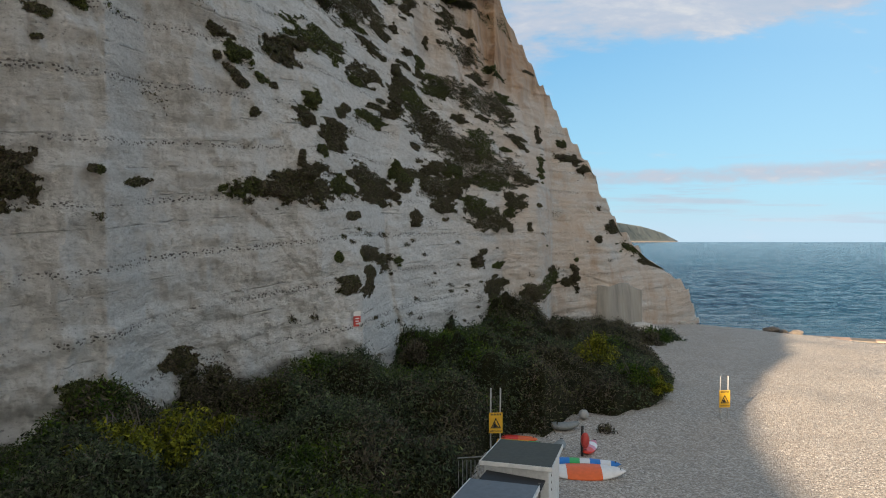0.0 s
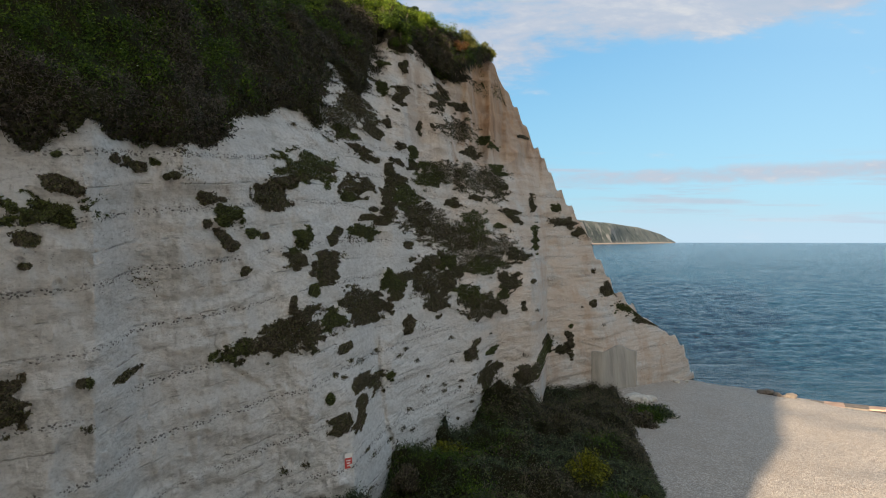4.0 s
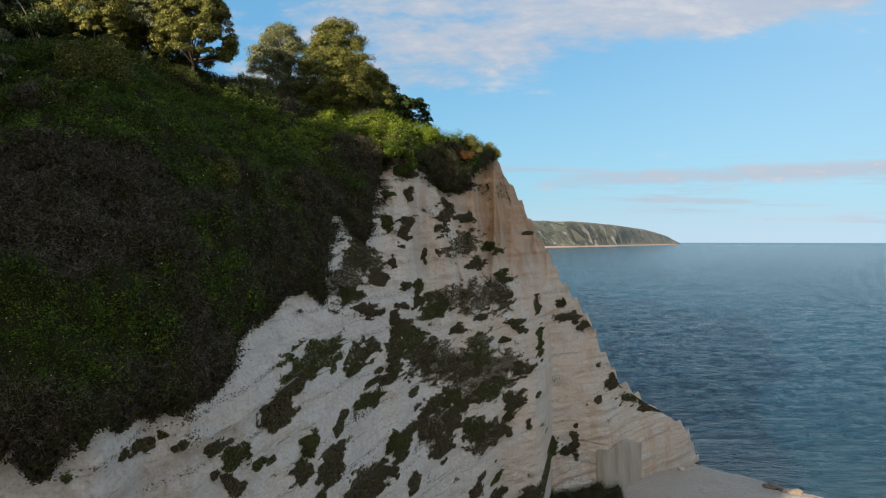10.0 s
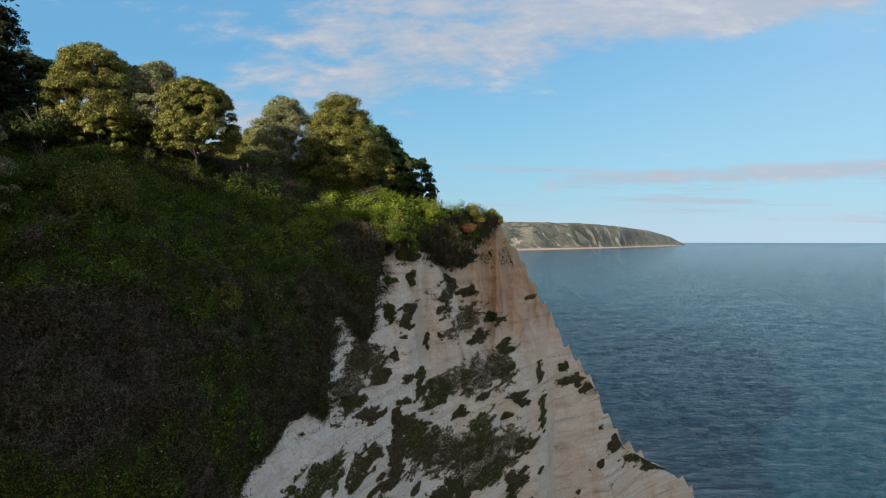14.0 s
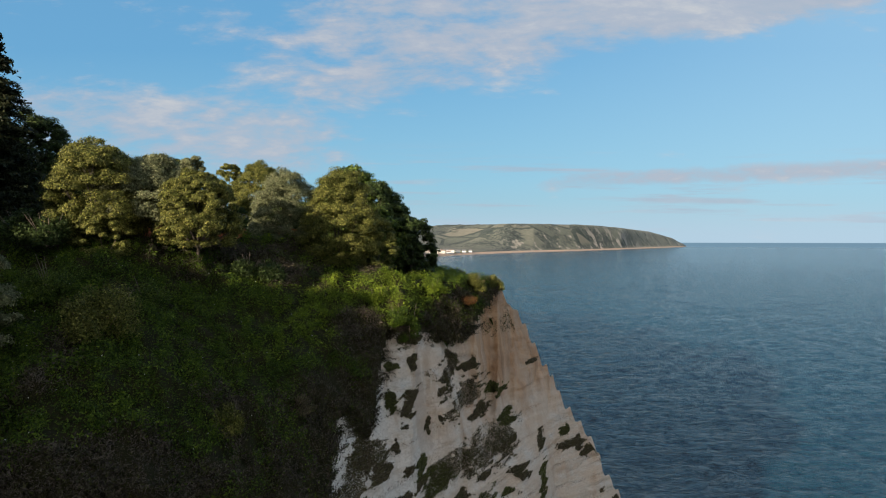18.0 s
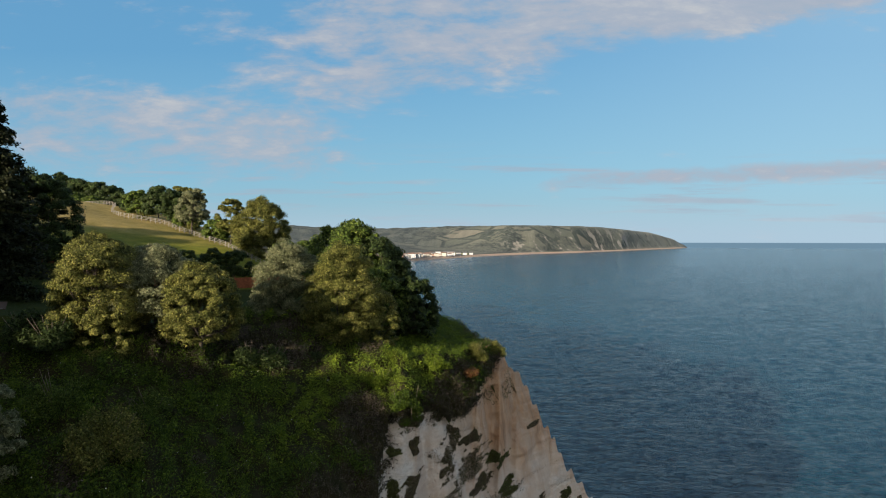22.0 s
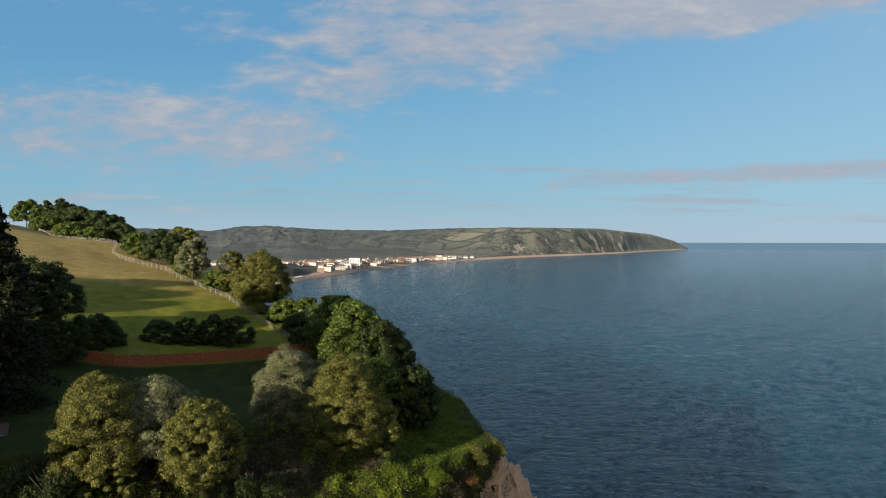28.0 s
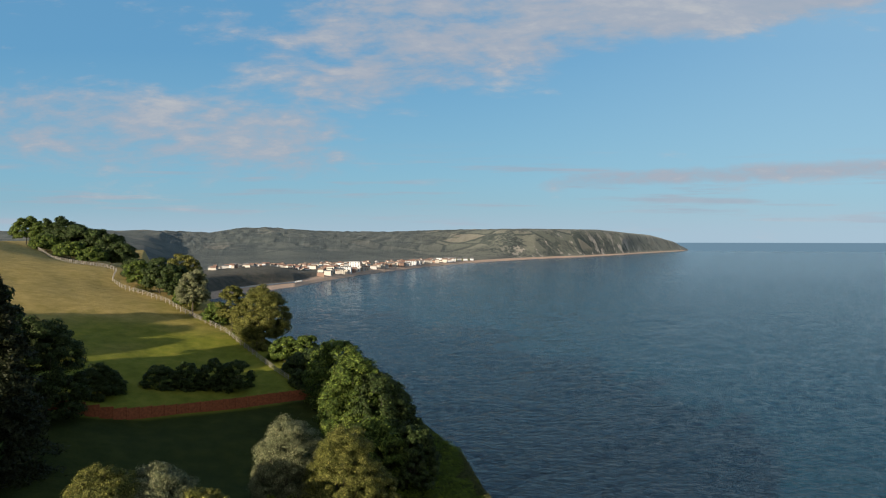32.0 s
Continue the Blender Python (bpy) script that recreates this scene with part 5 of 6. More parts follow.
# trees left of view, added to throw shade on slope, lawn and field
for k, (x, y, z, tall, wide) in enumerate(((-60, 62, 50, 15, 11), (-70, 74, 52, 14, 12), (-66, 52, 50, 13, 11), (-78, 86, 55, 13, 13), (-54, 54, 48, 14, 11), (-48, 46, 46, 13, 9), (-63, 80, 51, 15, 11), (-72, 96, 55, 13, 12), (-58, 70, 50, 16, 12), (-50, 60, 47, 13, 9), (-66, 66, 51, 15, 13), (-56, 47, 48, 14, 12), (-44, 40, 45, 11, 8), (-43, 3.6, 43, 10.8, 9), (-47, 6.5, 44, 11, 9), (-51, 10, 45, 12, 10), (-55, 13, 45, 11.8, 10), (-59, 16.5, 46, 9.5, 10), (-63, 20, 46, 9.5, 10), (-39.5, 1, 42.5, 9, 8), (-107, 101, 61.0, 12.2, 10), (-101, 96, 59.4, 10.8, 10), (-95, 91.5, 57.6, 9.2, 10))):
    broad_tree(x, y, z, z + tall, z - 0.5, wide, DARK, "out-of-view dark tree added to shade the hill", 40 + k, lumps=180, per=70, leaf=0.6, group="dark hill trees")
broad_tree(-42.0, 142.5, 50.0, 62.9, 50.4, 12.8, OLIVE, "broad sunlit tree along the coast fence", 11, lumps=300, per=260, leaf=0.205, group="trees along the coast fence", deep=11.0)
broad_tree(-49.8, 146.0, 54.0, 63.6, 55.0, 7.0, OLIVE, "small olive tree along the coast fence", 13, lumps=80, per=330, leaf=0.205, group="trees along the coast fence")
broad_tree(-62.8, 156.0, 56.5, 66.7, 57.4, 8.2, SILVER, "pale grey-green tree along the coast fence", 12, lumps=110, per=330, leaf=0.205, group="trees along the coast fence")
for k, (x, y, top, low, wide, mat) in enumerate(((-73, 170, 67.5, 59, 8, DARK), (-80, 176, 69.0, 60, 9, DARK), (-88, 182, 68.0, 61, 8, GREEN), (-78, 186, 70.0, 60, 10, OLIVE), (-94, 192, 68.5, 62, 8, DARK),
                                              (-67, 164, 62.5, 57, 7, GREEN), (-55, 152, 59.0, 54, 6, GREEN), (-25.5, 123, 52.6, 46.5, 8, DARK), (-30, 132, 54.0, 48.5, 6, GREEN), (-22, 119, 51.0, 45, 7, DARK), (-29.2, 125.5, 51.4, 47.0, 6, DARK), (-33.8, 131.8, 53.6, 49.0, 6, GREEN), (-26.5, 118.5, 49.4, 45.2, 5.5, DARK))):
    broad_tree(x, y, low - 0.5, top, low, wide, mat, "rounded hedge bush along the coast edge", 60 + k, lumps=90, per=170, leaf=0.3, group="hedge along the coast edge")
for k, (x, y, top, low, wide, mat) in enumerate(((-200, 300, 84.5, 74, 13, GREEN), (-184, 292, 82.0, 73, 16, GREEN), (-176, 285, 84.5, 72, 14, DARK), (-165, 280, 80.5, 71, 15, DARK), (-156, 272, 79.5, 69, 14, DARK),
                                              (-148, 268, 78.5, 68, 14, DARK), (-139, 262, 76.0, 66, 13, DARK), (-131, 255, 73.0, 64, 12, DARK), (-170, 268, 75.5, 70, 12, GREEN), (-152, 255, 73.0, 67, 12, GREEN), (-138, 245, 71.0, 65.5, 10, GREEN))):
    broad_tree(x, y, low - 1, top, low, wide, mat, "dense dark tree of the hilltop copse", 80 + k, lumps=100, per=170, leaf=0.45, group="hilltop copse")
for k, (x, y, wide, tall, mat) in enumerate(((-36.5, 133.0, 4.0, 2.6, GREEN), (-41.0, 137.0, 4.5, 3.0, OLIVE), (-47.0, 144.5, 4.5, 3.2, GREEN), (-54.5, 152.5, 5.0, 3.0, DARK), (-58.5, 155.8, 5.0, 3.2, GREEN), (-65.0, 161.0, 5.0, 3.4, OLIVE), (-70.0, 166.0, 5.5, 3.6, GREEN), (-85.0, 176.0, 5.5, 3.0, OLIVE))):
    shrub(x, y, float(hill_z(x, y)) - 0.4, wide, tall, mat, "low green scrub bush beside the rail fence", 260 + k, count=2600, leaf=0.2, group="scrub beside the rail fence")
for k, (x, y, top, low, wide) in enumerate(((-50.0, 110, 52.2, 48.6, 5.5), (-46.0, 112, 52.4, 48.4, 5.0), (-42.0, 113, 52.4, 48.2, 5.5), (-38.5, 114, 52.2, 48.2, 6.0), (-56, 104, 52.2, 48.8, 5.0))):
    broad_tree(x, y, low - 1.8, top, low - 1.9, wide * 1.15, DARK, "dark bush behind the wooden fence", 100 + k, lumps=80, per=170, leaf=0.2, group="bushes behind the fence")


# ---- built things ----
def block(bm, cx, cy, cz, lx, ly, lz, m=None, bevel=0.0):
    """A box with its middle at (cx, cy, cz)."""
    r = bmesh.ops.create_cube(bm, size=1.0, matrix=Matrix.Translation((cx, cy, cz)) @ Matrix.Diagonal((lx, ly, lz, 1)))
    if bevel:
        edges = list({e for v in r["verts"] for e in v.link_edges})
        r = bmesh.ops.bevel(bm, geom=edges, offset=bevel, segments=2, affect="EDGES")
    if m is not None:
        bmesh.ops.transform(bm, matrix=m, verts=list({v for v in r["verts"]}))
    return r["verts"]


def box_part(name, dims, mat, parent, m=Matrix(), bevel=0.01, label=""):
    bm = bmesh.new()
    block(bm, 0, 0, 0, *dims, bevel=bevel)
    bmesh.ops.transform(bm, matrix=m, verts=bm.verts)
    return part(name, bm_mesh(name, bm, mat), parent, label)


def rod_part(name, a, b, r, mat, parent, label="", sides=10):
    bm = bmesh.new()
    taper(bm, a, b, r, r, sides)
    return part(name, bm_mesh(name, bm, mat, True), parent, label)


GALV, YELLOW_PAINT, BLACK_PAINT = plain("galvanised_steel", (0.50, 0.50, 0.49), 0.45, 0.6), plain("yellow_paint", (0.80, 0.46, 0.03), 0.5, vary=0.12), plain("black_paint", (0.02, 0.02, 0.02), 0.5)
WHITE_BOARD, GREY_FELT, BLACK_FELT = plain("white_boards", (0.72, 0.72, 0.70), 0.6, vary=0.15), plain("roofing_felt", (0.085, 0.088, 0.076), 0.9, vary=0.2), plain("black_sheet", (0.018, 0.018, 0.02), 0.7)
POLE_PAINT = plain("grey_pole_paint", (0.40, 0.40, 0.39), 0.5, vary=0.15)
BLUE_FELT = plain("pale_roof_sheet", (0.16, 0.18, 0.20), 0.6, vary=0.15)
RED_PAINT, WHITE_PAINT = plain("red_paint", (0.55, 0.06, 0.05), 0.55), plain("white_paint", (0.80, 0.79, 0.77), 0.5, vary=0.1)
ORANGE_HULL, WHITE_HULL, BLUE_HULL = plain("orange_plastic", (0.85, 0.15, 0.03), 0.35, vary=0.1), plain("white_plastic", (0.82, 0.80, 0.78), 0.35, vary=0.08), plain("blue_plastic", (0.02, 0.20, 0.60), 0.35, vary=0.1)
RED_HULL, YELLOW_HULL, GREEN_HULL = plain("red_plastic", (0.75, 0.045, 0.02), 0.35, vary=0.1), plain("yellow_plastic", (0.80, 0.42, 0.02), 0.35, vary=0.1), plain("green_plastic", (0.05, 0.45, 0.10), 0.35, vary=0.1)
PINK, TARP = plain("pink_plastic", (0.70, 0.25, 0.33), 0.4, vary=0.15), plain("grey_tarp", (0.25, 0.26, 0.25), 0.6, vary=0.3)
def streaked(n, b, pos):
    k = n.noise(n.stretch(pos, (1.1, 1.1, 0.10)), 1.0, 6, 0.6, 0.3)
    col = n.ramp(k, (0.3, (0.22, 0.205, 0.18)), (0.5, (0.33, 0.305, 0.265)), (0.7, (0.40, 0.37, 0.32)))
    n.put(b.inputs["Base Color"], n.mix(n.span(n.noise(pos, 0.5, 5), 0.5, 0.7, 0.0, 0.4), col, (0.36, 0.31, 0.25)))
    n.put(b.inputs["Normal"], n.bump(n.noise(pos, 3.0, 5), 0.4, 0.05))


CONCRETE, STONE = material("streaked_concrete", streaked, 0.9), plain("chalk_boulder", (0.62, 0.59, 0.53), 0.9, vary=0.35, scale=2.5)
PINK_STONE = plain("reddish_concrete", (0.42, 0.29, 0.22), 0.85, vary=0.35, scale=1.2)
FENCE_WOOD, OLD_WOOD = plain("red_brown_fence", (0.27, 0.085, 0.035), 0.75, vary=0.4, scale=3), plain("weathered_wood", (0.22, 0.215, 0.20), 0.85, vary=0.35, scale=4)


# warning signs on two poles
def warning_sign(x, y, z, top, plate_z, label):
    sign = empty("warning_sign", Matrix.Translation((x, y, z)) @ pose(0, 0, 0, 0, 0, 4), label, "sign", "warning signs on the beach")
    for side in (-0.22, 0.22):
        rod_part("pole", (side, 0, -0.4), (side, 0, top - z), 0.034, POLE_PAINT, sign)
    pz = plate_z - z
    plate = box_part("plate", (0.62, 0.02, 0.94), YELLOW_PAINT, sign, Matrix.Translation((0, -0.045, pz)), 0.004)
    bm = bmesh.new()
    outer = [(-0.24, -0.24), (0.24, -0.24), (0, 0.24)]
    inner = [(-0.17, -0.20), (0.17, -0.20), (0, 0.145)]
    vo = [bm.verts.new((p[0], -0.060, pz + p[1])) for p in outer]
    vi = [bm.verts.new((p[0], -0.060, pz + p[1])) for p in inner]
    for k in range(3):
        bm.faces.new((vo[k], vo[(k + 1) % 3], vi[(k + 1) % 3], vi[k]))
    # the falling rock face inside the triangle
    cliffp = [bm.verts.new((px, -0.061, pz + q)) for px, q in ((-0.15, -0.19), (0.15, -0.19), (0.06, -0.13), (0.01, -0.06), (-0.03, 0.06), (-0.07, -0.02))]
    bm.faces.new(cliffp)
    part("symbol", bm_mesh("symbol", bm, BLACK_PAINT), plate, "black warning triangle")
    for k in range(7):
        box_part("bar", (0.045, 0.004, 0.075), BLACK_PAINT, plate, Matrix.Translation((-0.21 + 0.07 * k, -0.060, pz + 0.385)), 0)
    cu = bpy.data.curves.new("words", "FONT")
    cu.body, cu.size, cu.align_x, cu.align_y, cu.extrude = "KEEP AWAY", 0.105, "CENTER", "CENTER", 0.001
    ob = new("words", cu)
    dg = bpy.context.evaluated_depsgraph_get()
    me = bpy.data.meshes.new_from_object(ob.evaluated_get(dg))
    bpy.data.objects.remove(ob)
    me.transform(Matrix.Translation((0, -0.060, pz - 0.37)) @ pose(0, 0, 0, 90, 0, 0))
    me.materials.clear()
    me.materials.append(BLACK_PAINT)
    part("lettering", me, plate)
    return sign


warning_sign(2.19, 28.6, float(beach_z(2.19, 28.6)), 3.30, 1.72, "yellow warning sign on two steel poles beside the scrub")
warning_sign(15.3, 34.5, float(beach_z(15.3, 34.5)), 2.55, 1.30, "yellow warning sign on two steel poles in open shingle")

# small notice fixed to the rock
p = on_face(np.array(math.atan(-0.139)), np.array(5.6))
notice = empty("notice", Matrix.Translation((float(p[0]), float(p[1]) - 0.25, 5.55)) @ pose(0, 0, 0, 0, 0, 30), "small red and white notice fixed to the chalk", "sign")
box_part("plate", (0.42, 0.03, 0.58), RED_PAINT, notice, Matrix.Translation((0, 0, -0.1)), 0.004)
box_part("head_plate", (0.42, 0.03, 0.26), WHITE_PAINT, notice, Matrix.Translation((0, 0, 0.33)), 0.004)
for k in range(3):
    box_part("bar", (0.26 - 0.05 * k, 0.006, 0.06), WHITE_PAINT, notice, Matrix.Translation((0, -0.02, 0.06 - 0.15 * k)), 0)
box_part("bracket", (0.06, 0.5, 0.06), GALV, notice, Matrix.Translation((0, 0.26, 0.1)), 0)


# beach huts
def beach_hut(x, y, turn, wide, deep, low, high, roof, label, seed):
    """A small boarded hut: the roof falls from the front edge (high) to the back (low)."""
    z = float(beach_z(x, y)) - 0.05
    hut = empty("beach_hut", Matrix.Translation((x, y, z)) @ pose(0, 0, 0, 0, 0, turn), label, "hut", "beach huts")
    for sx in (-1, 1):
        n = 12
        for k in range(n):
            q = -deep / 2 + deep * (k + 0.5) / n
            h = high + (low - high) * (k + 0.5) / n
            ob = box_part("board", (0.03, deep / n - 0.008, h), WHITE_BOARD, hut, Matrix.Translation((sx * wide / 2, q, h / 2)), 0.004)
    for sy, h in ((-1, high), (1, low)):
        n = 9
        for k in range(n):
            box_part("board", (wide / n - 0.008, 0.03, h), WHITE_BOARD, hut, Matrix.Translation((-wide / 2 + wide * (k + 0.5) / n, sy * deep / 2, h / 2)), 0.004)
    slope = math.degrees(math.atan2(low - high, deep))
    long = math.hypot(deep, low - high) + 0.3
    m = Matrix.Translation((0, 0, (low + high) / 2 + 0.04)) @ pose(0, 0, 0, slope, 0, 0)
    box_part("roof", (wide + 0.22, long, 0.05), roof, hut, m, 0.012)
    for sx in (-1, 1):
        box_part("bargeboard", (0.035, long + 0.02, 0.16), WHITE_BOARD, hut, Matrix.Translation((0, 0, (low + high) / 2 - 0.01)) @ pose(0, 0, 0, slope, 0, 0) @ Matrix.Translation((sx * (wide / 2 + 0.13), 0, 0)), 0.006, "white bargeboard")
    box_part("fascia", (wide + 0.3, 0.035, 0.14), WHITE_BOARD, hut, m @ Matrix.Translation((0, -long / 2 - 0.02, -0.03)), 0.006, "white fascia")
    for k in range(3):
        box_part("vent", (0.012, 0.10, 0.07), GREY_FELT, hut, Matrix.Translation((wide / 2 + 0.02, -deep * 0.28, high * 0.80 - 0.24 * k)), 0)
    return hut


beach_hut(2.58, 22.1, -17, 2.1, 3.1, 2.05, 2.32, GREY_FELT, "white boarded beach hut with a dark felt roof", 1)
beach_hut(1.10, 17.7, -17, 1.9, 3.1, 2.10, 2.40, BLUE_FELT, "white boarded beach hut with a pale grey roof", 2)
sheet = empty("black_sheet", Matrix.Translation((1.95, 20.05, float(beach_z(1.95, 20.05)))) @ pose(0, 0, 0, 0, 0, -17), "black sheet stretched between the two huts", "sheet")
box_part("cover", (1.95, 1.1, 0.05), BLACK_FELT, sheet, Matrix.Translation((0, 0, 1.95)) @ pose(0, 0, 0, -6, 4, 0), 0.01)
for sx in (-1, 1):
    box_part("post", (0.06, 0.06, 1.95), OLD_WOOD, sheet, Matrix.Translation((sx * 0.85, 0, 0.97)), 0.005)
rail = empty("railing", Matrix.Translation((0.75, 22.6, float(beach_z(0.7, 22.6)))) @ pose(0, 0, 0, 0, 0, 10), "thin grey railing panel beside the hut", "railing")
for k in range(7):
    box_part("baluster", (0.022, 0.022, 1.75), GALV, rail, Matrix.Translation((-0.45 + 0.15 * k, 0, 0.875)), 0.003)
for h in (0.3, 1.85):
    box_part("bar", (1.0, 0.03, 0.03), GALV, rail, Matrix.Translation((0, 0, h)), 0.004)


# boats drawn up on the shingle
def kayak(x, y, turn, long, wide, high, mats, label, tilt=0.0, lift=0.0, category="kayak"):
    """A sit-on hull, closed and pointed at both ends, with bands of colour along it."""
    n, m = 25, 14
    V, slots = [], []
    for i in range(n):
        u = -1 + 2 * i / (n - 1)
        fat = max(1 - abs(u) ** 2.3, 0.004)
        for k in range(m):
            a = math.tau * k / m
            dish = 0.35 * fat if (math.sin(a) > 0.3 and abs(u) < 0.72) else 0
            V.append((u * long / 2, math.cos(a) * wide / 2 * fat ** 0.8, (math.sin(a) * (0.5 if math.sin(a) > 0 else 0.6) - dish * 0.5) * high * fat ** 0.6 + 0.20 * high * u * u + 0.6 * high))
    idx = np.arange(n * m).reshape(n, m)
    F = np.stack([idx[:-1], idx[1:], np.roll(idx[1:], -1, 1), np.roll(idx[:-1], -1, 1)], -1).reshape(-1, 4)
    at = np.repeat(np.linspace(-1, 1, n - 1), m)
    slots = np.digitize(at, np.linspace(-1, 1, len(mats) + 1)[1:-1])
    z = float(beach_z(x, y)) + lift
    ob = empty("kayak" if category == "kayak" else "board", Matrix.Translation((x, y, z)) @ pose(0, 0, 0, tilt, 0, turn), label, category, "boats on the shingle")
    part("hull", mesh_of("hull", V, F[:, ::-1], list(mats), smooth=True, slots=slots), ob)
    for u in (-0.86, 0.86):
        bm = bmesh.new()
        taper(bm, (u * long / 2, -0.06, high * 1.1), (u * long / 2, 0.06, high * 1.1), 0.018, 0.018, 6)
        part("handle", bm_mesh("handle", bm, BLACK_PAINT, True), ob)
    for u in (-0.3, 0.25):
        box_part("seat_pad", (long * 0.13, wide * 0.45, 0.04), mats[len(mats) // 2], ob, Matrix.Translation((u * long / 2, 0, high * 0.78)), 0.015)
    return ob


kayak(5.55, 25.8, -4, 3.4, 0.98, 0.36, (WHITE_HULL, WHITE_HULL, ORANGE_HULL, ORANGE_HULL, ORANGE_HULL, WHITE_HULL, WHITE_HULL), "orange and white sit-on kayak lying on the shingle", 22)
kayak(5.6, 26.75, -10, 3.4, 0.72, 0.34, (BLUE_HULL, WHITE_HULL, BLUE_HULL, GREEN_HULL, WHITE_HULL, BLUE_HULL, WHITE_HULL, BLUE_HULL), "blue and white patterned kayak beside the orange one", 20)
kayak(2.95, 30.2, -10, 2.8, 0.70, 0.36, (RED_HULL, RED_HULL, ORANGE_HULL), "red kayak lying against the scrub", 18)
kayak(3.1, 29.5, -14, 2.9, 0.66, 0.32, (YELLOW_HULL, YELLOW_HULL, YELLOW_HULL, GREEN_HULL), "yellow and green kayak lying against the scrub", 14)
kayak(6.5, 28.9, 62, 1.9, 0.60, 0.30, (RED_HULL, RED_HULL, PINK, WHITE_HULL, PINK), "red and pink striped board on the shingle", 12, category="board")
kayak(5.2, 29.2, 70, 1.5, 0.6, 0.25, (TARP,), "grey-blue covered board on the shingle", 0, category="board")
kayak(6.0, 32.2, 4, 1.7, 0.75, 0.42, (TARP,), "grey upturned dinghy at the edge of the scrub", 0, category="dinghy")
post = empty("mooring_post", Matrix.Translation((6.05, 28.2, float(beach_z(6.05, 28.2)))), "dark mooring post with a red float", "post")
rod_part("post", (0, 0, -0.3), (0, 0, 1.35), 0.06, BLACK_PAINT, post)
bm = bmesh.new()
bmesh.ops.create_uvsphere(bm, u_segments=14, v_segments=10, radius=0.24, matrix=Matrix.Translation((0.08, -0.18, 0.75)) @ Matrix.Diagonal((0.8, 0.7, 1.5, 1)))
part("float", bm_mesh("float", bm, RED_PAINT, True), post, "red float")
buoy = empty("buoy", Matrix.Translation((7.45, 34.0, float(beach_z(7.45, 34.0)))), "white round buoy at the edge of the scrub", "buoy")
bm = bmesh.new()
bmesh.ops.create_uvsphere(bm, u_segments=18, v_segments=12, radius=0.27, matrix=Matrix.Translation((0, 0, 0.25)))
part("ball", bm_mesh("ball", bm, POLE_PAINT, True), buoy)
box_part("eye", (0.05, 0.12, 0.10), BLACK_PAINT, buoy, Matrix.Translation((0, 0, 0.54)), 0.01)
shrub(8.0, 31.6, float(beach_z(8.0, 31.6)), 1.2, 0.5, TUFTS, "small dry plant in the shingle", 350, count=500, leaf=0.07, stems=8)


# boulders of fallen chalk
def boulder(x, y, size, seed, mat=None, label="pale fallen chalk boulder on the shingle"):
    rng = np.random.default_rng(seed)
    bm = bmesh.new()
    bmesh.ops.create_icosphere(bm, subdivisions=3, radius=size / 2)
    off = rng.uniform(-50, 50, 3)
    for v in bm.verts:
        c = np.array(v.co) / size
        k = 1 + 0.30 * float(fbm(c[0] * 2 + off[0], c[1] * 2 + off[1], c[2] * 2 + off[2], seed=seed, octaves=3))
        v.co = Vector((v.co.x * k * 1.15, v.co.y * k, v.co.z * k * 0.72))
    ob = new("boulder", bm_mesh("boulder", bm, mat or STONE, False))
    ob.matrix_world = Matrix.Translation((x, y, float(beach_z(x, y)) + size * 0.18)) @ pose(0, 0, 0, 0, 0, rng.uniform(0, 360))
    return tagged(ob, label, "boulder", "fallen boulders")


for k, (x, y, size) in enumerate(((22.3, 70.5, 2.2), (23.8, 71.5, 1.6), (21.0, 69.2, 1.2), (19.4, 65.0, 0.9), (18.0, 58.5, 0.8), (18.6, 60.6, 0.7), (24.9, 72.6, 1.0), (17.5, 62.5, 0.7), (16.8, 56.8, 0.6), (33.0, 86.0, 0.9), (34.6, 86.6, 0.6))):
    boulder(x, y, size, 400 + k)

# concrete facing at the foot of the seaward buttress
A, Zg = np.meshgrid(np.linspace(0.247, 0.318, 30), np.linspace(-2.0, 5.2, 24))
Zg = np.minimum(Zg, 4.5 + 0.15 * np.sin(A * 160) - 50 * np.clip(A - 0.296, 0, 1) - 14 * np.clip(0.256 - A, 0, 1))
R = smooth_rows(face_range(np.arctan(A), Zg), 7) - 0.40
V = np.stack([R * np.sin(np.arctan(A)), R * np.cos(np.arctan(A)), Zg], -1).reshape(-1, 3)
back = V + np.array([0.4, 0.9, 0.0])
fr = grid_faces(24, 30)
i = np.arange(24 * 30).reshape(24, 30)
rim = np.concatenate([i[0], i[1:, -1], i[-1, ::-1][1:], i[::-1, 0][1:]])
rims = np.stack([rim[:-1], rim[1:], rim[1:] + 720, rim[:-1] + 720], -1)
tagged(new("concrete_facing", mesh_of("concrete_facing", np.concatenate([V, back]), np.concatenate([fr[:, ::-1], fr + 720, rims]), CONCRETE)), "streaked grey concrete facing at the cliff foot", "wall")

WET_SLAB = plain("worn_slab", (0.17, 0.145, 0.12), 0.8, vary=0.4, scale=1.5)
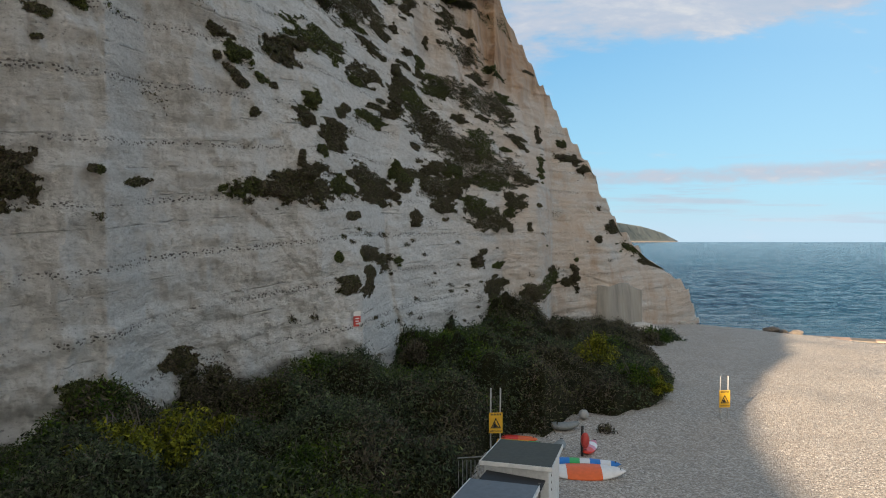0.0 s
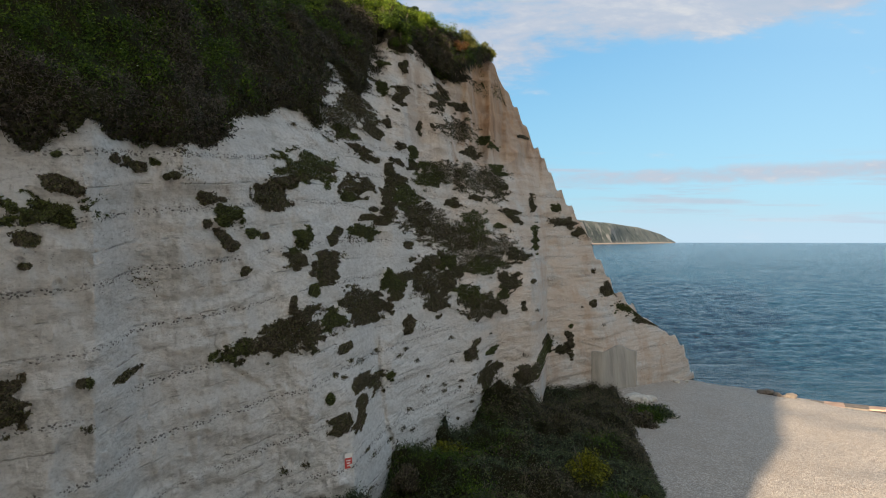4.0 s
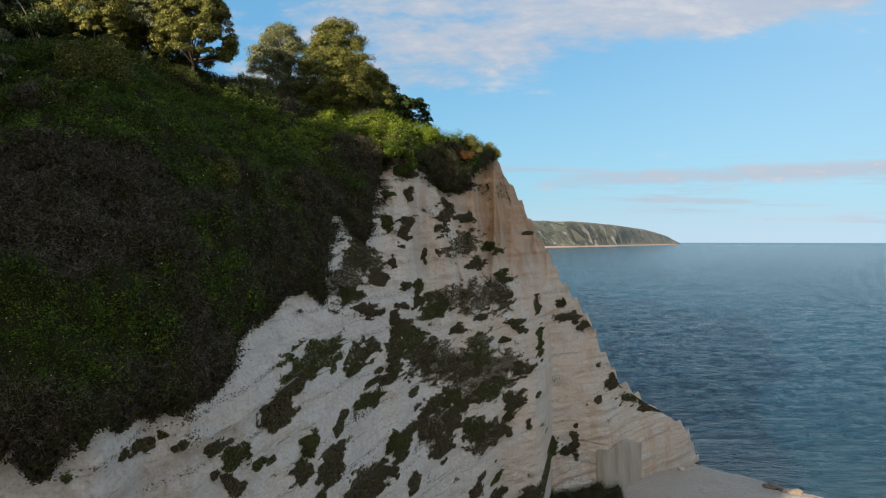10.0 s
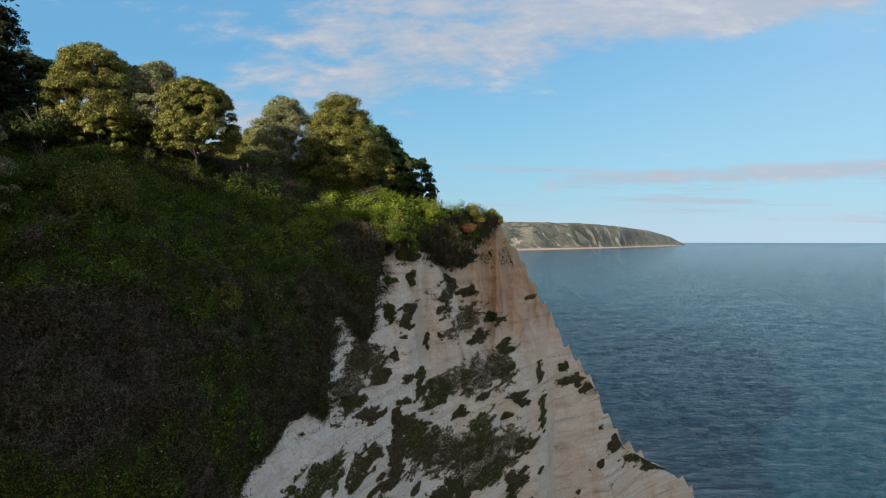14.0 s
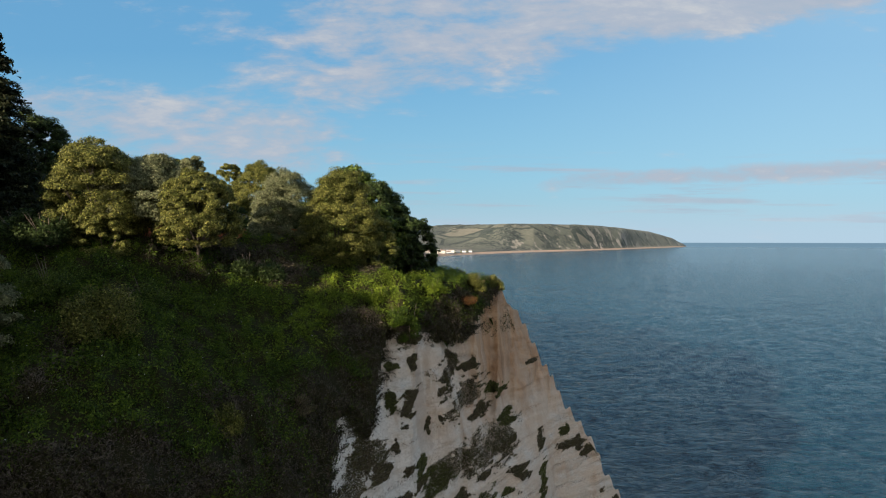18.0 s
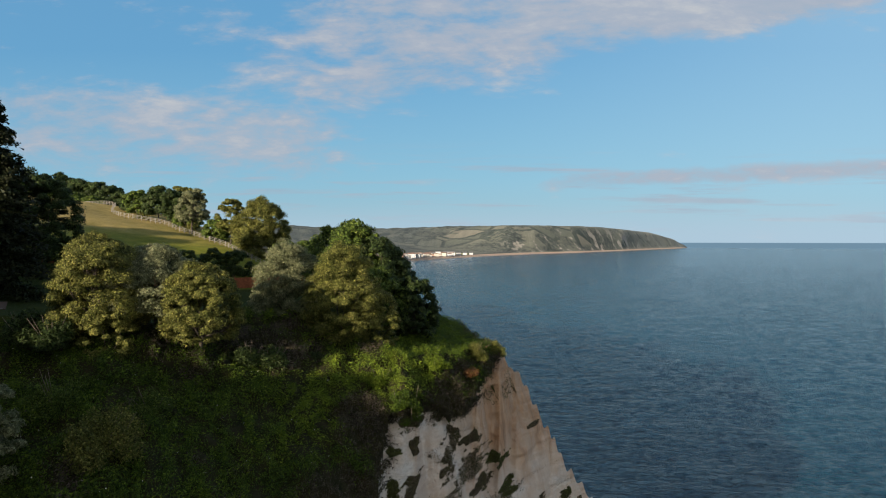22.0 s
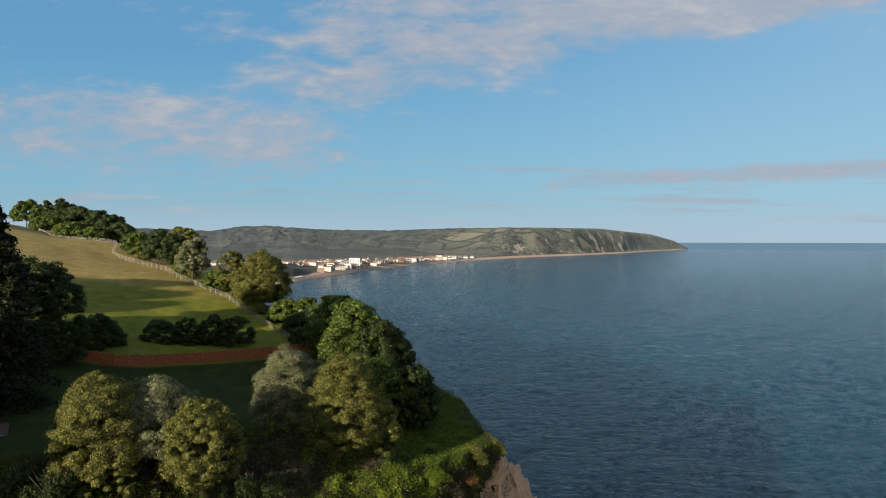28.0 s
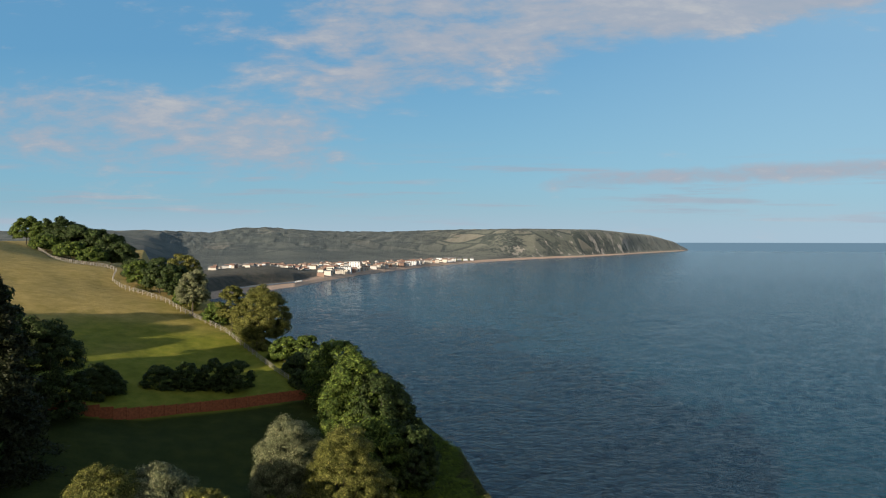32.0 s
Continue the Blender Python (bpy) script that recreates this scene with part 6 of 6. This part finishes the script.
# slipway slabs along the water's edge
slip = empty("slipway", Matrix.Translation((44, 77, SEA)), "worn concrete slabs along the water's edge", "slipway")
for k in range(9):
    u = k / 8
    x, y = 37.5 + 17 * u, 80.9 - 8.3 * u
    mat = PINK_STONE if k in (5, 7) else WET_SLAB
    box_part("slab", (2.5 + 0.25 * math.sin(k * 2.1), 1.9 + 0.5 * math.cos(k * 1.3), 0.9), mat, slip,
             Matrix.Translation((x - 44, y - 77, -0.22 - 0.05 * u + 0.05 * math.sin(k))) @ pose(0, 0, 0, 2, -1, -29 + 3 * math.sin(k * 3.0)), 0.05)
for k in range(5):
    boulder(41.6 + 0.8 * k, 80.3 - 0.42 * k + 0.3 * math.sin(k * 2), 0.9 + 0.3 * math.sin(k * 1.7), 430 + k, WET_SLAB, "dark weed-covered rock at the water's edge")
pole = empty("driftwood_pole", Matrix.Translation((50, 62, float(beach_z(50, 62)))), "long dark pole lying on the sunlit shingle", "pole")
rod_part("pole", (-2.8, 3.0, 0.12), (2.8, -3.0, 0.10), 0.10, BLACK_FELT, pole)


# ---- fences on the hill ----
def along(points, step):
    out, left = [], 0.0
    for (x0, y0), (x1, y1) in zip(points, points[1:]):
        long = math.hypot(x1 - x0, y1 - y0)
        d = left
        while d < long:
            out.append((x0 + (x1 - x0) * d / long, y0 + (y1 - y0) * d / long))
            d += step
        left = d - long
    return out


fence = empty("wooden_fence", Matrix.Translation((-40, 100, 47)), "red-brown close-boarded wooden fence across the lawn", "fence", kind="structure")
post_me = panel_me = None
pts = along([(-58, 90.0), (-49, 93.8), (-45.5, 97.2), (-38.5, 102.5), (-31, 107), (-24, 110.5), (-19, 112)], 1.83)
gz = [float(hill_z(x, y)) for x, y in pts]
for (x0, y0), (x1, y1), z0, z1 in zip(pts, pts[1:], gz, gz[1:]):
    turn = math.degrees(math.atan2(y1 - y0, x1 - x0))
    mid = Matrix.Translation(((x0 + x1) / 2 + 40, (y0 + y1) / 2 - 100, (z0 + z1) / 2 + 0.9 - 47)) @ pose(0, 0, 0, 0, 0, turn)
    if post_me is None:
        bm = bmesh.new()
        for k in range(12):
            block(bm, -0.84 + 0.152 * k, 0.012 * (k % 2), 0, 0.16, 0.02, 1.8)
        for h in (-0.6, 0.0, 0.6):
            block(bm, 0, 0.05, h, 1.8, 0.05, 0.09)
        panel_me = bm_mesh("panel", bm, FENCE_WOOD)
        bm = bmesh.new()
        block(bm, 0, 0, 0, 0.11, 0.11, 2.05, bevel=0.01)
        post_me = bm_mesh("post", bm, FENCE_WOOD)
    ob = part("panel", panel_me, fence)
    ob.matrix_local = mid
    ob = part("post", post_me, fence)
    ob.matrix_local = Matrix.Translation((x0 + 40, y0 - 100, z0 + 0.95 - 47))

rails = empty("post_and_rail_fence", Matrix.Translation((-80, 170, 60)), "pale weathered post and rail fence along the field", "fence", kind="structure")
pts = along([(-30, 119.8), (-31.6, 122), (-40.2, 132.4), (-51, 145.6), (-67, 158), (-72, 163), (-90, 175.5), (-97, 183), (-102, 195), (-120, 210), (-151, 240), (-170, 262)], 2.2)
gz = [float(hill_z(x, y)) for x, y in pts]
bm = bmesh.new()
block(bm, 0, 0, 0, 0.12, 0.12, 1.35, bevel=0.01)
stake = bm_mesh("post", bm, OLD_WOOD)
for (x0, y0), (x1, y1), z0, z1 in zip(pts, pts[1:], gz, gz[1:]):
    ob = part("post", stake, rails)
    ob.matrix_local = Matrix.Translation((x0 + 80, y0 - 170, z0 + 0.6 - 60))
    d = Vector((x1 - x0, y1 - y0, z1 - z0))
    for h in (0.45, 0.85, 1.2):
        bm = bmesh.new()
        block(bm, 0, 0, 0, d.length, 0.045, 0.065)
        m = Matrix.Translation(((x0 + x1) / 2 + 80, (y0 + y1) / 2 - 170, (z0 + z1) / 2 + h - 60)) @ d.to_track_quat("X", "Z").to_matrix().to_4x4()
        bmesh.ops.transform(bm, matrix=m, verts=bm.verts)
        part("rail", bm_mesh("rail", bm, OLD_WOOD), rails)

# garden shed corner among the bushes
shed = empty("shed", Matrix.Translation((-44.3, 59.5, 45.6)) @ pose(0, 0, 0, 0, 0, 32), "low wooden shed with a brown sheet roof", "shed")
box_part("walls", (4.0, 3.0, 2.0), OLD_WOOD, shed, Matrix.Translation((0, 0, 1.0)), 0.02)
box_part("roof", (4.5, 3.5, 0.08), plain("brown_sheet", (0.075, 0.045, 0.030), 0.85), shed, Matrix.Translation((0, 0, 2.12)) @ pose(0, 0, 0, 7, 0, 0), 0.02)
box_part("door", (0.8, 0.05, 1.7), WHITE_BOARD, shed, Matrix.Translation((0.6, -1.53, 0.9)), 0.01)

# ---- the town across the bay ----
# white and grey walls lean blue to offset the warm sunlight
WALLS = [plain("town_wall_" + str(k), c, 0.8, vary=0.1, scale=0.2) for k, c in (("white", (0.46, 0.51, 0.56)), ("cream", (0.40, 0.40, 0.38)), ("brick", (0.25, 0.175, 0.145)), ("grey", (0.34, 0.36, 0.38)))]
ROOFS = [plain("town_roof_" + str(k), c, 0.85, vary=0.2, scale=0.2) for k, c in (("red", (0.15, 0.095, 0.080)), ("slate", (0.10, 0.108, 0.120)), ("brown", (0.14, 0.108, 0.090)))]
PANE = plain("town_glass", (0.03, 0.035, 0.045), 0.2, vary=0.1)


def far_z(a, d):
    """Height of the flat ground behind the far beach."""
    inland = d - np.interp(a, CO_A, CO_D)
    return float(-2.6 + min(inland / 40.0, 1) * 5.2 + smooth01((inland - 45) / 120) * 6)


def house(x, y, z, turn, wide, deep, tall, wall, roof, label, flat=False, group="houses of the far town"):
    ob = empty("house", Matrix.Translation((x, y, z)) @ pose(0, 0, 0, 0, 0, turn), label, "house", group)
    box_part("wall", (wide, deep, tall + 3), wall, ob, Matrix.Translation((0, 0, (tall - 3) / 2)), 0)
    bm = bmesh.new()
    if flat:
        block(bm, 0, 0, tall + 0.3, wide + 0.6, deep + 0.6, 0.6)
    else:
        h = deep * 0.42
        c = [bm.verts.new(p) for p in ((-wide / 2 - .4, -deep / 2 - .4, tall), (wide / 2 + .4, -deep / 2 - .4, tall), (wide / 2 + .4, deep / 2 + .4, tall), (-wide / 2 - .4, deep / 2 + .4, tall),
                                       (-wide / 2 - .4, 0, tall + h), (wide / 2 + .4, 0, tall + h))]
        for f in ((0, 1, 5, 4), (2, 3, 4, 5), (1, 2, 5), (3, 0, 4), (0, 3, 2, 1)):
            bm.faces.new([c[k] for k in f])
    part("roof", bm_mesh("roof", bm, roof), ob)
    if tall > 7.5:
        for f in range(int(tall // 3)):
            for k in range(max(int(wide // 5), 2)):
                n = max(int(wide // 5), 2)
                box_part("window", (1.6, 0.15, 1.6), PANE, ob, Matrix.Translation((-wide / 2 + wide * (k + 0.5) / n, -deep / 2 - 0.05, 1.8 + 3 * f)), 0)
    return ob


rng = np.random.default_rng(77)
town = bmesh.new()
for k in range(430):
    a = rng.uniform(-0.375, 0.01)
    back = rng.uniform(0, 1) ** 1.4
    d = float(np.interp(a, CO_A, CO_D)) + 62 + back * np.interp(a, [-0.345, -0.25, -0.1, 0.0], [520, 620, 300, 120])
    if a < -0.2 and back < 0.35:
        d += 230
    wide, deep, tall = rng.uniform(4, 10), rng.uniform(5, 8), rng.uniform(3.2, 5.5)
    front = back < 0.16 and a > -0.22
    if front:
        wide, tall = rng.uniform(9, 18), rng.uniform(6, 11)
    wall = WALLS[rng.choice(4, p=[0.30, 0.24, 0.20, 0.26])]
    tone = {0: "white", 1: "cream", 2: "brick", 3: "grey"}[WALLS.index(wall)]
    roof = ROOFS[rng.choice(3, p=[0.40, 0.32, 0.28])]
    z = far_z(a, d)
    if a < -0.235:
        z += 15 * float(smooth01((-0.205 - a) / 0.085)) * float(1 - smooth01((d - np.interp(a, CO_A, CO_D) - 260) / 300))
    if k >= 280:                                        # the smallest and furthest stand together as one sheet of roofs
        m = Matrix.Translation((a * d, d, z)) @ pose(0, 0, 0, 0, 0, rng.uniform(-25, 25))
        block(town, 0, 0, tall / 2 - 1, wide, deep, tall + 2, m)
        peak = [town.verts.new(m @ Vector(p)) for p in ((-wide / 2 - .3, -deep / 2 - .3, tall), (wide / 2 + .3, -deep / 2 - .3, tall), (wide / 2 + .3, deep / 2 + .3, tall), (-wide / 2 - .3, deep / 2 + .3, tall), (-wide / 2, 0, tall + deep * 0.4), (wide / 2, 0, tall + deep * 0.4))]
        for f in ((0, 1, 5, 4), (2, 3, 4, 5), (1, 2, 5), (3, 0, 4)):
            town.faces.new([peak[i] for i in f]).material_index = 1 + ROOFS.index(roof)
        continue
    house(a * d, d, z, rng.uniform(-25, 25), wide, deep, tall, wall, roof,
          ("tall " + tone + " seafront building across the bay" if front else "small " + tone + " pitched-roof house across the bay"), flat=front and k % 2 == 0)
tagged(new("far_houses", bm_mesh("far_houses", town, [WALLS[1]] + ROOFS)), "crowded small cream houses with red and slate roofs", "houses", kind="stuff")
for a, off, wide, tall in ((0.005, 120, 40, 7), (-0.012, 150, 18, 9), (0.02, 90, 16, 6), (0.03, 85, 14, 6), (0.04, 80, 12, 6), (-0.055, 70, 26, 12), (-0.145, 85, 24, 22), (-0.165, 90, 40, 12)):
    d = float(np.interp(a, CO_A, CO_D)) + off
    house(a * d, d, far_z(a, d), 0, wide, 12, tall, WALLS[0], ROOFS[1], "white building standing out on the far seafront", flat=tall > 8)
# beach huts in a long row under the far bluff
for k in range(46):
    a = -0.355 + 0.125 * k / 45
    d = float(np.interp(a, CO_A, CO_D)) + 44
    hutb = empty("far_beach_hut", Matrix.Translation((a * d, d, 2.2)) @ pose(0, 0, 0, 0, 0, 40), "small white beach hut below the far bluff", "hut", "far beach huts")
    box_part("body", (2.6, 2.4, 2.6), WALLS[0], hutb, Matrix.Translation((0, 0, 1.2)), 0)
    box_part("roof", (2.9, 2.8, 0.3), ROOFS[1], hutb, Matrix.Translation((0, 0, 2.65)), 0)
